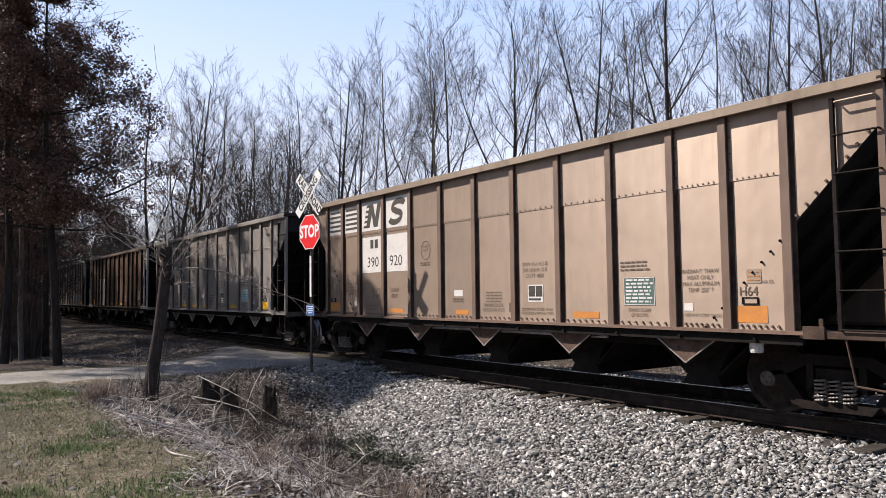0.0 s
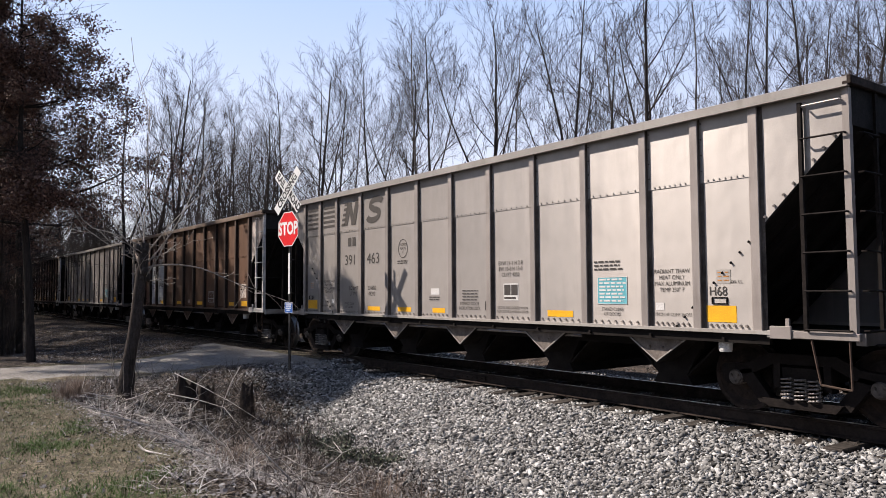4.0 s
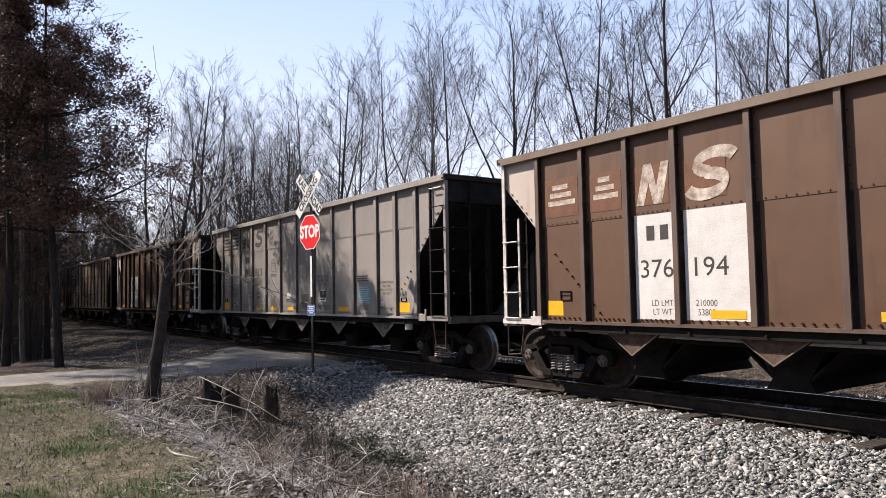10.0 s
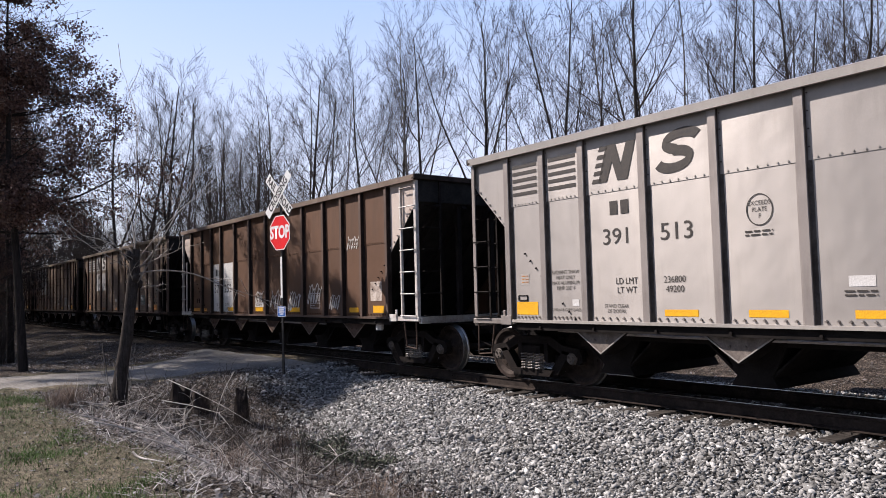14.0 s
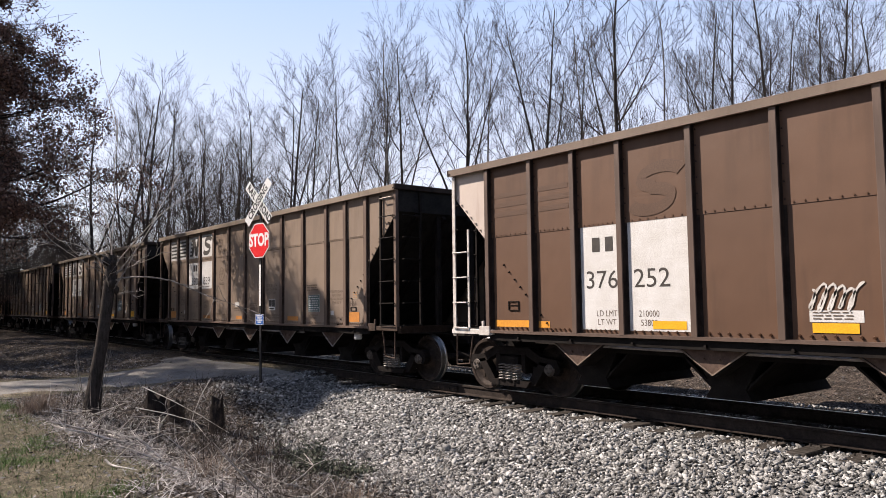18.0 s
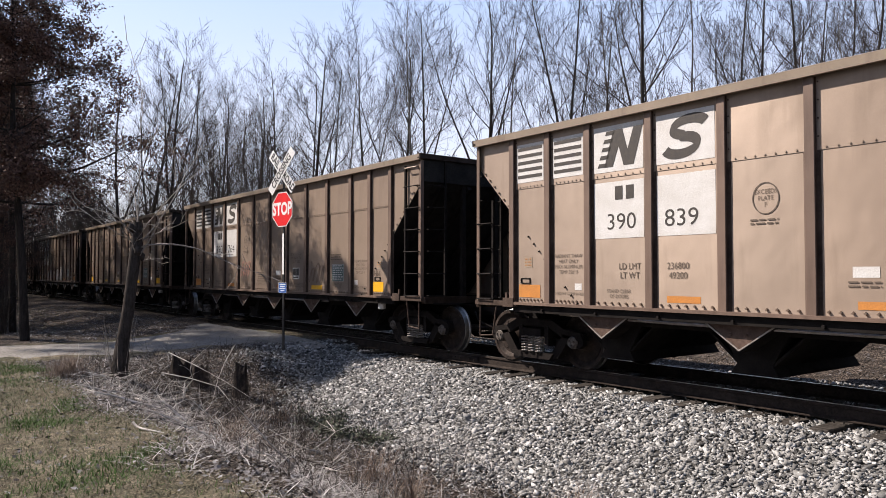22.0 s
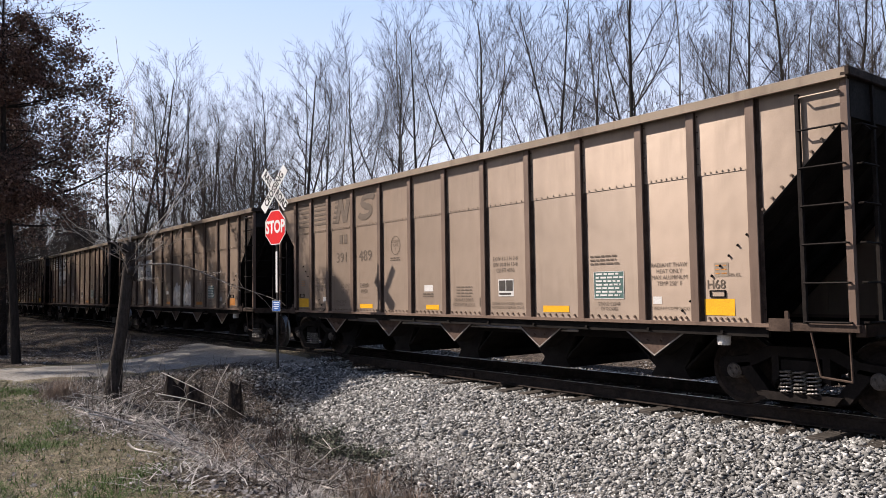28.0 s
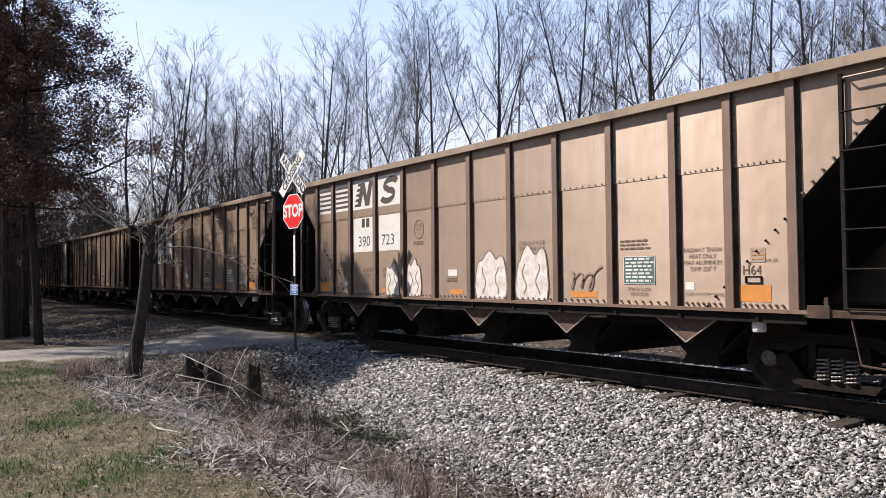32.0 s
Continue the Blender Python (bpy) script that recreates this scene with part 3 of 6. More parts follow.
def panel_shape(w, z0, z1, lap):
    def build(bm):
        box(bm, -w / 2, w / 2, -lap, 0.012, z0, z1)
        n = 7
        for i in range(n):
            x = -w / 2 + 0.17 + (w - 0.34) * i / (n - 1)
            if lap:
                rod(bm, (x, -lap, z0 + 0.03), (x, -lap - 0.012, z0 + 0.029), 0.012, 6)
            else:
                rod(bm, (x, 0, z0 + 0.05), (x, -0.026, z0 + 0.04), 0.017, 5)
    return build


def end_sheet(x0):
    """The triangular side sheet above the end slope, for the +x end, from the last side post on."""
    def build(bm):
        z0 = 2.44 + x0 - 6.19
        prism(bm, [(x0, z0), (HALF - 0.03, 3.46), (HALF - 0.03, 3.934), (x0, 3.934)], -0.006, 0.006)
        n = int((HALF - x0) / 0.125)
        for i in range(n):
            x = x0 + 0.11 + i * 0.122
            z = 2.44 + (x - 6.19)
            rod(bm, (x, -0.006, z + 0.06), (x, -0.03, z + 0.05), 0.018, 5)
    return build


def slope_sheet(bm):
    """Sloping end floor, with stiffeners underneath, for the +x end."""
    a, b = Vector((HALF - 0.03, 0, 3.46)), Vector((4.8, 0, 1.03))
    n = Vector((-(a - b).z, 0, (a - b).x)).normalized() * 0.012
    loft(bm, [[((p + k).x, y, (p + k).z) for p, k in ((a, n), (a, -n), (b, -n), (b, n))] for y in (-1.53, 1.53)])


def end_wall(bm):
    box(bm, HALF - 0.035, HALF - 0.01, -1.53, 1.53, 3.42, 3.90)


def stiffener(bm):
    a, b = Vector((HALF - 0.06, 0, 3.40)), Vector((5.05, 0, 1.25))
    sect = []
    for p in (a, b):
        sect.append([(p.x, -0.05, p.z), (p.x + 0.07, -0.05, p.z - 0.08), (p.x + 0.07, 0.05, p.z - 0.08), (p.x, 0.05, p.z)])
    loft(bm, sect)


def chute_shape(bm):
    """A transverse discharge hopper: one folded trough of sloping sheets."""
    loft(bm, [[(-0.58, y, 1.03), (-0.24, y, 0.42), (-0.33, y, 0.28), (0.33, y, 0.28), (0.24, y, 0.42), (0.58, y, 1.03)] for y in (-1.10, 1.10)])


def apron_shape(bm):
    """The inner sloping sheet of a chute on the +x side."""
    loft(bm, [[(0.90, y, 1.04), (0.92, y, 1.02), (0.24, y, 0.40), (0.22, y, 0.43)] for y in (-1.08, 1.08)])


def wing_shape(bm):
    """The outer sloping sheet that ends at the side plate."""
    loft(bm, [[(0.56, y, 1.02), (0.58, y, 1.00), (0.03, y, 0.60), (0.01, y, 0.63)] for y in (-1.44, 1.44)])


def gusset_shape(bm):
    """The triangular plate at the side of a chute; rivets on it."""
    prism(bm, [(-0.47, 0.93), (0.47, 0.93), (0.0, 0.625)], -0.008, 0.008)
    for x in (-0.12, 0.10):
        rod(bm, (x, -0.008, 0.82), (x, -0.03, 0.81), 0.02, 5)


def gusset_lip(bm):
    for s in (-1, 1):
        prism(bm, [(s * 0.575, 1.0), (s * 0.55, 1.0), (0.0, 0.628), (0.0, 0.608)], -0.03, 0.0)


def sill_shape(bm):
    loft(bm, [[(x, -1.62, 1.062), (x, -1.62, 1.105), (x, -1.46, 1.110), (x, -1.46, 1.062)] for x in (-6.42, 6.33)])


def lower_sill(bm):
    box(bm, -6.3, 6.2, -1.56, -1.50, 0.94, 1.062)
    for i in range(11):
        x = -5.6 + i * 1.12
        rod(bm, (x, -1.565, 0.985), (x, -1.60, 0.985), 0.022, 6)


def chord_shape(bm):
    loft(bm, [[(x, -1.655, 3.845), (x, -1.665, 3.955), (x, -1.64, 3.965), (x, -1.48, 3.965), (x, -1.48, 3.935), (x, -1.60, 3.925), (x, -1.60, 3.845)] for x in (-HALF, HALF)])


def end_chord(bm):
    box(bm, HALF - 0.06, HALF + 0.05, -1.66, 1.66, 3.86, 3.968, 0.01)


def centre_sill(bm):
    box(bm, -7.35, 7.35, -0.22, 0.22, 0.72, 1.06, 0.01)
    box(bm, -5.0, 5.0, -1.12, 1.12, 0.80, 1.03)


def draft_gear(bm):
    """Coupler with its shank, for the +x end."""
    box(bm, 7.35, 7.72, -0.10, 0.10, 0.80, 0.98, 0.02)
    prism(bm, [(7.70, 0.74), (8.02, 0.74), (8.09, 0.80), (8.09, 1.00), (8.02, 1.06), (7.70, 1.06)], -0.16, 0.13)
    pipe(bm, [(7.4, -0.35, 0.80), (7.62, -0.42, 0.62), (7.9, -0.30, 0.50), (8.09, -0.12, 0.46)], 0.022)
    pipe(bm, [(7.32, -1.35, 0.98), (7.34, -0.6, 0.96), (7.5, -0.25, 0.90)], 0.016)


def platform_shape(bm):
    box(bm, 6.19, HALF + 0.02, -1.61, -1.40, 1.03, 1.115, 0.006)
    box(bm, HALF - 0.05, HALF + 0.06, -1.55, 1.55, 0.98, 1.12, 0.006)
    box(bm, 6.24, 6.50, -1.63, -1.60, 1.02, 1.17, 0.004)
    box(bm, 6.42, 6.47, -1.60, -1.57, 1.12, 1.26, 0.004)


def platform_deck(bm):
    box(bm, 5.2, HALF - 0.05, -1.38, 1.38, 1.00, 1.03)


def stile_shape(bm):
    loft(bm, [[(-0.04, 0.0, z), (0.035, 0.0, z), (0.035, 0.075, z), (0.022, 0.075, z), (0.022, 0.012, z), (-0.04, 0.012, z)] for z in (1.05, 3.84)])


def thin_stile(bm):
    loft(bm, [[(-0.022, 0.0, z), (0.022, 0.0, z), (0.022, 0.05, z), (0.014, 0.05, z), (0.014, 0.01, z), (-0.022, 0.01, z)] for z in (1.05, 3.78)])


def low_stile(bm):
    loft(bm, [[(-0.022, 0.0, z), (0.022, 0.0, z), (0.022, 0.05, z), (0.014, 0.05, z), (0.014, 0.01, z), (-0.022, 0.01, z)] for z in (1.05, 2.86)])


def rung_shape(w):
    def build(bm):
        pipe(bm, [(-w / 2, 0.03, 0), (-w / 2, -0.03, 0), (w / 2, -0.03, 0), (w / 2, 0.03, 0)], 0.012, 5)
    return build


def stirrup_shape(bm):
    pipe(bm, [(-0.22, 0, 1.06), (-0.12, 0, 0.52), (0.22, 0, 0.49), (0.21, 0, 1.06)], 0.014, 6)


def brake_wheel(bm):
    n = 22
    ring = [(0.0, 0.26 * math.cos(6.28319 * i / n), 0.26 * math.sin(6.28319 * i / n)) for i in range(n + 1)]
    pipe(bm, ring, 0.016, 5)
    for i in range(6):
        a = 6.28319 * i / 6
        rod(bm, (0.03, 0, 0), (0.0, 0.25 * math.cos(a), 0.25 * math.sin(a)), 0.012, 5)
    rod(bm, (-0.05, 0, 0), (0.16, 0, 0), 0.04, 8)


def valve_stand(bm):
    box(bm, -0.12, 0.12, -0.15, 0.15, 1.12, 1.5, 0.02)
    rod(bm, (0.0, -0.28, 1.34), (0.0, 0.35, 1.34), 0.13, 12)
    pipe(bm, [(0.0, 0.2, 1.4), (0.1, 0.3, 1.7), (0.1, 0.3, 2.3)], 0.02)
    pipe(bm, [(0.0, -0.1, 1.45), (-0.12, -0.2, 1.65), (-0.2, -0.45, 1.2)], 0.02)


def lamp_can(bm):
    lathe_y(bm, [(-0.09, 0.0001), (-0.09, 0.075), (-0.06, 0.085), (0.06, 0.085), (0.06, 0.0001)], 14)


def side_frame(bm):
    """Cast bogie side frame in the plane y = 0, with window, pedestals and spring seat."""
    top = [(-1.12, 0.50), (-1.06, 0.62), (-0.70, 0.66), (-0.42, 0.80), (0.42, 0.80), (0.70, 0.66), (1.06, 0.62), (1.12, 0.50)]
    low = [(-1.06, 0.44), (-0.72, 0.48), (-0.50, 0.20), (-0.36, 0.155), (0.36, 0.155), (0.50, 0.20), (0.72, 0.48), (1.06, 0.44)]
    # upper beam, two struts and the spring seat, each a solid web
    prism(bm, top + [(0.95, 0.48), (0.62, 0.54), (0.36, 0.67), (-0.36, 0.67), (-0.62, 0.54), (-0.95, 0.48)], -0.075, 0.075)
    for s in (-1, 1):
        prism(bm, [(s * 0.86, 0.55), (s * 0.68, 0.58), (s * 0.40, 0.22), (s * 0.46, 0.155), (s * 0.56, 0.165)], -0.075, 0.075)
        prism(bm, [(s * 0.36, 0.69), (s * 0.27, 0.69), (s * 0.27, 0.40), (s * 0.36, 0.36)], -0.09, 0.09)
        prism(bm, [(s * 0.70, 0.63), (s * 1.10, 0.60), (s * 1.10, 0.42), (s * 1.02, 0.36), (s * 0.76, 0.40)], -0.05, 0.05)
    prism(bm, [(-0.50, 0.235), (0.50, 0.235), (0.42, 0.135), (-0.42, 0.135)], -0.13, 0.13)


def coil_shape(bm):
    n, turns = 66, 6.0
    pts = []
    for i in range(n + 1):
        a = 6.28319 * turns * i / n
        pts.append((0.072 * math.cos(a), 0.072 * math.sin(a), 0.225 + 0.285 * i / n))
    pipe(bm, pts, 0.0135, 5)


def bolster_shape(bm):
    loft(bm, [[(-0.22, y, z0), (0.22, y, z0), (0.22, y, z1), (-0.22, y, z1)] for y, z0, z1 in ((-1.12, 0.51, 0.64), (-0.6, 0.44, 0.70), (0.6, 0.44, 0.70), (1.12, 0.51, 0.64))])


def adapter_shape(bm):
    """Bearing with its end cap and three bolts, facing -y."""
    lathe_y(bm, [(0.10, 0.105), (-0.06, 0.105), (-0.075, 0.085), (-0.09, 0.085), (-0.09, 0.0001)], 18)
    for i in range(3):
        a = 6.28319 * i / 3 + 0.5
        rod(bm, (0.05 * math.cos(a), -0.09, 0.05 * math.sin(a)), (0.05 * math.cos(a), -0.112, 0.05 * math.sin(a)), 0.018, 6)


def wheelset_shape(bm):
    """Two dished wheels on an axle, turning about y through the origin."""
    lathe_y(bm, [(-1.02, 0.0001), (-1.02, 0.07), (1.02, 0.07), (1.02, 0.0001)], 10)
    for s in (-1, 1):
        prof = [(0.83, 0.0001), (0.83, 0.12), (0.80, 0.14), (0.765, 0.20), (0.755, 0.33), (0.80, 0.39), (0.815, 0.40), (0.815, 0.452), (0.805, 0.457), (0.715, 0.461), (0.705, 0.475), (0.685, 0.483), (0.675, 0.470), (0.675, 0.39), (0.70, 0.33), (0.70, 0.16), (0.66, 0.12), (0.66, 0.0001)]
        lathe_y(bm, [(s * y, r) for y, r in prof], 32)
    for s in (-1, 1):
        for i in range(3):
            a = 6.28319 * i / 3
            rod(bm, (0.26 * math.cos(a), s * 0.75, 0.26 * math.sin(a)), (0.26 * math.cos(a), s * 0.772, 0.26 * math.sin(a)), 0.03, 8)


def wheelset_mesh():
    """The wheelset, its rolling treads polished bright."""
    me = shape("wheelset", M["wheel"], wheelset_shape)
    if len(me.materials) < 2:
        me.materials.append(M["wheel_tread"])
        for f in me.polygons:
            if math.hypot(f.center.x, f.center.z) > 0.449:
                f.material_index = 1
    return me


def mirror_x():
    return Matrix.Diagonal((-1, 1, 1, 1))


TURN = pose(0, 0, 0, 0, 0, 180)
WHEELSETS = []


def build_bogie(car, x):
    bogie = put("bogie", shape("bolster", M["truck"], bolster_shape), car, pose(x, 0, 0), "grimy cast-steel two-axle bogie, shade put into its colour")
    for s in (-1, 1):
        put("side_frame", shape("side_frame", M["truck"], side_frame), bogie, pose(0, s * 0.99, 0))
        for k in (-0.17, 0.0, 0.17):
            put("coil_spring", shape("coil_spring", M["spring"], coil_shape, True), bogie, pose(k, s * 1.09, 0, 0, 0, 40 * k))
        for k in (-0.89, 0.89):
            put("bearing", shape("bearing", M["bearing"], adapter_shape), bogie, pose(k, s * 1.0, WHEEL_R, 0, 0, 0 if s < 0 else 180))
    for k in (-0.89, 0.89):
        w = put("wheelset", wheelset_mesh(), bogie, pose(k, 0, WHEEL_R), "rust-brown steel wheelset with bright tread")
        WHEELSETS.append((w, k))


STYLES = {
    "tan": dict(sheet="tan", rib="tan_rib", rim="tan_rim", ladder="truck", rear="tan_rib", chute="chute_brown", bar="orange", step="fold_brown", plate="green_plate", ink="ink", fold="fold_brown"),
    "silver": dict(sheet="silver", rib="silver_rib", rim="silver_rim", ladder="truck", rear="silver_rib", chute="chute_grey", bar="yellow", step="silver_rib", plate="teal_plate", ink="ink", fold="fold_grey"),
    "tan_dark": dict(sheet="tan", rib="tan_rib", rim="tan_rim", ladder="truck", rear="tan_rib", chute="chute_brown", bar="yellow", step="fold_brown", plate="green_plate", ink="ink_soft", fold="fold_brown"),
    "brown": dict(sheet="brown", rib="brown_rib", rim="brown_rim", ladder="white_steel", rear="white_steel", chute="chute_brown", bar="yellow", step="white_steel", plate="green_plate", ink="ink", fold="rib_grime_shade"),
}


def bay_span(i, ribs=ALUMINIUM_RIBS):
    """The clear span of side bay i, 1 to 12, between two posts."""
    return ribs[i - 1] + 0.11, ribs[i] - 0.11


def build_car(style, label, number, extras):
    """One open coal hopper car; its near side faces -y and it runs towards +x."""
    st = STYLES[style]
    seam = 2.67 if style == "brown" else 2.89 if number == "390723" else SEAM
    ribs, deep, half = (STEEL_RIBS, 0.088, 0.046) if style == "brown" else (ALUMINIUM_RIBS, 0.060, 0.060)
    car = new("hopper_car")
    tagged(car, label, "rail car", "coal hopper cars of the train")
    sheet, ribm, rim = M[st["sheet"]], M[st["rib"]], M[st["rim"]]
    for s, side in ((-1, Matrix()), (1, TURN)):
        for x in ribs:
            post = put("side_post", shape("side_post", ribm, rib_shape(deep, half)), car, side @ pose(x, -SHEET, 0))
            put("inner_fold", shape("inner_fold", M[st["fold"]], rib_core(deep, half)), post, None, "inner fold, dark with grime and painted shade")
        for i in range(1, 13):
            a, b = bay_span(i, ribs)
            w = round(b - a + 0.218, 3)
            put("lower_panel", shape("lower_panel|%s|%s" % (w, seam), sheet, panel_shape(w, RIB_LOW, seam + 0.02, 0.0)), car, side @ pose((a + b) / 2, -SHEET, 0))
            put("upper_panel", shape("upper_panel|%s|%s" % (w, seam), sheet, panel_shape(w, seam, 3.934, 0.008)), car, side @ pose((a + b) / 2, -SHEET, 0))
        put("side_sill", shape("side_sill", rim if style == "silver" else ribm, sill_shape), car, side)
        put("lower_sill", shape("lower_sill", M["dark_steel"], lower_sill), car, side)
        put("top_chord", shape("top_chord", rim, chord_shape), car, side)
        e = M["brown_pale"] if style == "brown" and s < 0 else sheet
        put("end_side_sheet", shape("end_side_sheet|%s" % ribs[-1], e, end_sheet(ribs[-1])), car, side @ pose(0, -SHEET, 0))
        put("end_side_sheet", shape("rear_side_sheet|%s" % ribs[0], e, lambda bm: (end_sheet(-ribs[0])(bm), bm.transform(mirror_x()))), car, side @ pose(0, -SHEET, 0))
        for k in range(5):
            put("chute_plate", shape("chute_plate", M[st["chute"]], gusset_shape), car, side @ pose(-4.47 + 2.235 * k, -1.43, 0))
            put("chute_flange", shape("chute_flange", M["silver_rim"] if style == "silver" else M["grey_steel"] if style != "brown" else M["brown_rim"], gusset_lip), car, side @ pose(-4.47 + 2.235 * k, -1.43, 0))
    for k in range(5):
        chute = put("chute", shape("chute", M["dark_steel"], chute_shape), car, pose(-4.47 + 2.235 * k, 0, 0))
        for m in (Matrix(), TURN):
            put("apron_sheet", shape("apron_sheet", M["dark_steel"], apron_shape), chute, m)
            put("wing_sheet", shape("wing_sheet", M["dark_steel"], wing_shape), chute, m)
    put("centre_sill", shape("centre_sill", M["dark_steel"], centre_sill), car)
    for end in (Matrix(), TURN):
        lad = M[st["ladder"]] if end == TURN else M[st["rear"]]
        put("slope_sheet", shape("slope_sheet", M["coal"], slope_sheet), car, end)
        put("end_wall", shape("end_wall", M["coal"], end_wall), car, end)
        put("end_chord", shape("end_chord", M["rib_grime_shade"], end_chord), car, end, "near-black end rim")
        put("end_plate", shape("end_plate", M["tan_rim"], lambda bm: box(bm, HALF - 0.01, HALF - 0.006, 0.78, 1.45, 3.56, 3.80)), car, end, "pale stencilled end plate")
        put("end_writing", shape("end_writing", M["ink"], lambda bm: [box(bm, HALF - 0.006, HALF - 0.003, y, y + 0.07, 3.62, 3.74) for y in (0.84, 0.94, 1.08, 1.17, 1.26, 1.35)]), car, end, "", "stuff")
        for y in (-1.05, -0.35, 0.35, 1.05):
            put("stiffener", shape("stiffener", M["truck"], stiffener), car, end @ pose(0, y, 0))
        put("coupler", shape("coupler", M["truck"], draft_gear), car, end)
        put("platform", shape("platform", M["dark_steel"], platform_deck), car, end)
        for s in (-1, 1):
            flip = Matrix() if s < 0 else Matrix.Diagonal((1, -1, 1, 1))
            put("end_sill", shape("end_sill|%d" % s, M[st["step"]], lambda bm: (platform_shape(bm), bm.transform(flip))), car, end)
            put("stirrup", shape("stirrup", M["fold_brown"], stirrup_shape), car, end @ pose(6.93, s * 1.58, 0))
            put("corner_post", shape("corner_post|%d" % s, M[st["rear"]], lambda bm: (stile_shape(bm), bm.transform(flip))), car, end @ pose(7.19, s * 1.60, 0))
            rear = end == TURN
            full = rear == (s > 0)
            stile = low_stile if rear else thin_stile
            put("ladder_stile", shape("ladder_stile|%d|%d" % (s, rear), M[st["ladder"]], lambda bm: (stile(bm), bm.transform(flip))), car, end @ pose(6.80 if rear else 6.66, s * 1.60, 0))
            for k in range((4 if rear else 6) if full else 3):
                put("rung", shape("rung|%d|%d" % (s, rear), M[st["ladder"]], lambda bm: (rung_shape(0.38 if rear else 0.50)(bm), bm.transform(flip))), car, end @ pose(6.995 if rear else 6.93, s * 1.61, 1.14 + 0.44 * k))
            if full and not rear:
                put("grab_iron", shape("grab_iron|%d" % s, rim, lambda bm: (rung_shape(0.42)(bm), bm.transform(flip))), car, end @ pose(6.93, s * 1.61, 3.72))
        for y in (-1.0, 1.0):
            for k in range(6):
                put("end_rung", shape("end_rung", M["truck"], rung_shape(0.42)), car, end @ pose(HALF + 0.03, y + math.copysign(0.24, y), 1.14 + 0.44 * k, 0, 0, 90))
            put("end_stile", shape("end_stile", M["truck"], lambda bm: box(bm, -0.02, 0.02, -0.025, 0.025, 1.08, 3.86)), car, end @ pose(HALF, y, 0))
        for y in (-0.45, 0.45):
            put("end_post", shape("end_post", M["truck"], lambda bm: box(bm, -0.05, 0.05, -0.05, 0.05, 1.05, 3.45, 0.006)), car, end @ pose(7.12, y, 0))
    put("brake_wheel", shape("brake_wheel", M["truck"], brake_wheel), car, pose(-6.72, -1.02, 2.1), "black spoked hand-brake wheel")
    put("brake_valve", shape("brake_valve", M["truck"], valve_stand), car, pose(-6.3, -0.3, 0), "grimy air brake reservoir and pipes")
    put("marker_can", shape("marker_can", M["white_paint"], lamp_can), car, pose(5.52, -1.42, 0.90, 90), "pale metal canister below the sill")
    put("brake_pipe", shape("brake_pipe", M["grey_steel"], lambda bm: pipe(bm, [(-5.4, -1.38, 0.93), (-3.2, -1.38, 0.90), (3.0, -1.38, 0.90)], 0.022, 6)), car)
    for x in (-HALF + 0.92, HALF - 0.92):
        build_bogie(car, x)
    markings(car, style, number, extras)
    return car


def decal(car, name, x0, x1, z0, z1, material, lift=0.003, label=""):
    """A flat marking on the near side sheet, 4 mm thick at most."""
    z = (z0 + z1) / 2
    up = 0.008 if z > SEAM else 0.0
    k = shape("%s|%.3f|%.3f|%.4f" % (name, x1 - x0, z1 - z0, lift), material, lambda bm: box(bm, -(x1 - x0) / 2, (x1 - x0) / 2, -0.0012, 0.0, -(z1 - z0) / 2, (z1 - z0) / 2))
    return put(name, k, car, pose((x0 + x1) / 2, -SHEET - up - lift, z), label)


def letter(car, text, size, x, z, material, lift=0.006, thin=0.9, name="lettering", align="CENTER"):
    up = 0.008 if z > SEAM else 0.0
    return put(name, words(text, size, material, align, thin), car, pose(x, -SHEET - up - lift, z))


def number_row(car, text, size, x, z, material, name="number"):
    if text:
        return letter(car, text, size, x, z, material, thin=1.1, name=name)
    for k in range(3):
        decal(car, "number_bar", x - 0.30 + 0.22 * k, x - 0.16 + 0.22 * k, z - 0.13, z + 0.13, material, 0.006)


def emblem_wing(bm):
    """Slanted block with two notches, part of the emblem."""
    s = 0.16
    prism(bm, [(-0.30, -0.27), (-0.14, -0.27), (-0.03, 0.02), (0.06, -0.27), (0.24, -0.27), (0.40, 0.27), (0.24, 0.27), (0.13, -0.04), (0.04, 0.27), (-0.13, 0.27)], -0.0012, 0)


def emblem_dash(bm):
    prism(bm, [(-0.13, -0.03), (0.04, -0.03), (0.06, 0.03), (-0.10, 0.03)], -0.0012, 0)


def emblem_curl(bm):
    """Rounded slanted double-curl block, part of the emblem."""
    pts = []
    for i in range(17):
        a = math.radians(20 + 230 * i / 16)
        pts.append((0.04 + 0.25 * math.cos(a), 0.125 + 0.105 * math.sin(a)))
    for i in range(17):
        a = math.radians(90 - 250 * i / 16)
        pts.append((-0.02 + 0.25 * math.cos(a), -0.115 + 0.115 * math.sin(a)))
    pts = [Vector(p) for p in pts]
    rows = []
    for i, p in enumerate(pts):
        d = (pts[min(i + 1, len(pts) - 1)] - pts[max(i - 1, 0)]).normalized()
        side = Vector((-d.y, d.x)) * (0.047 + 0.019 * abs(d.x))
        rows.append([(q.x + 0.28 * q.y, y, q.y) for q, y in ((p + side, -0.0012), (p - side, -0.0012), (p - side, 0.0), (p + side, 0.0))])
    loft(bm, rows)


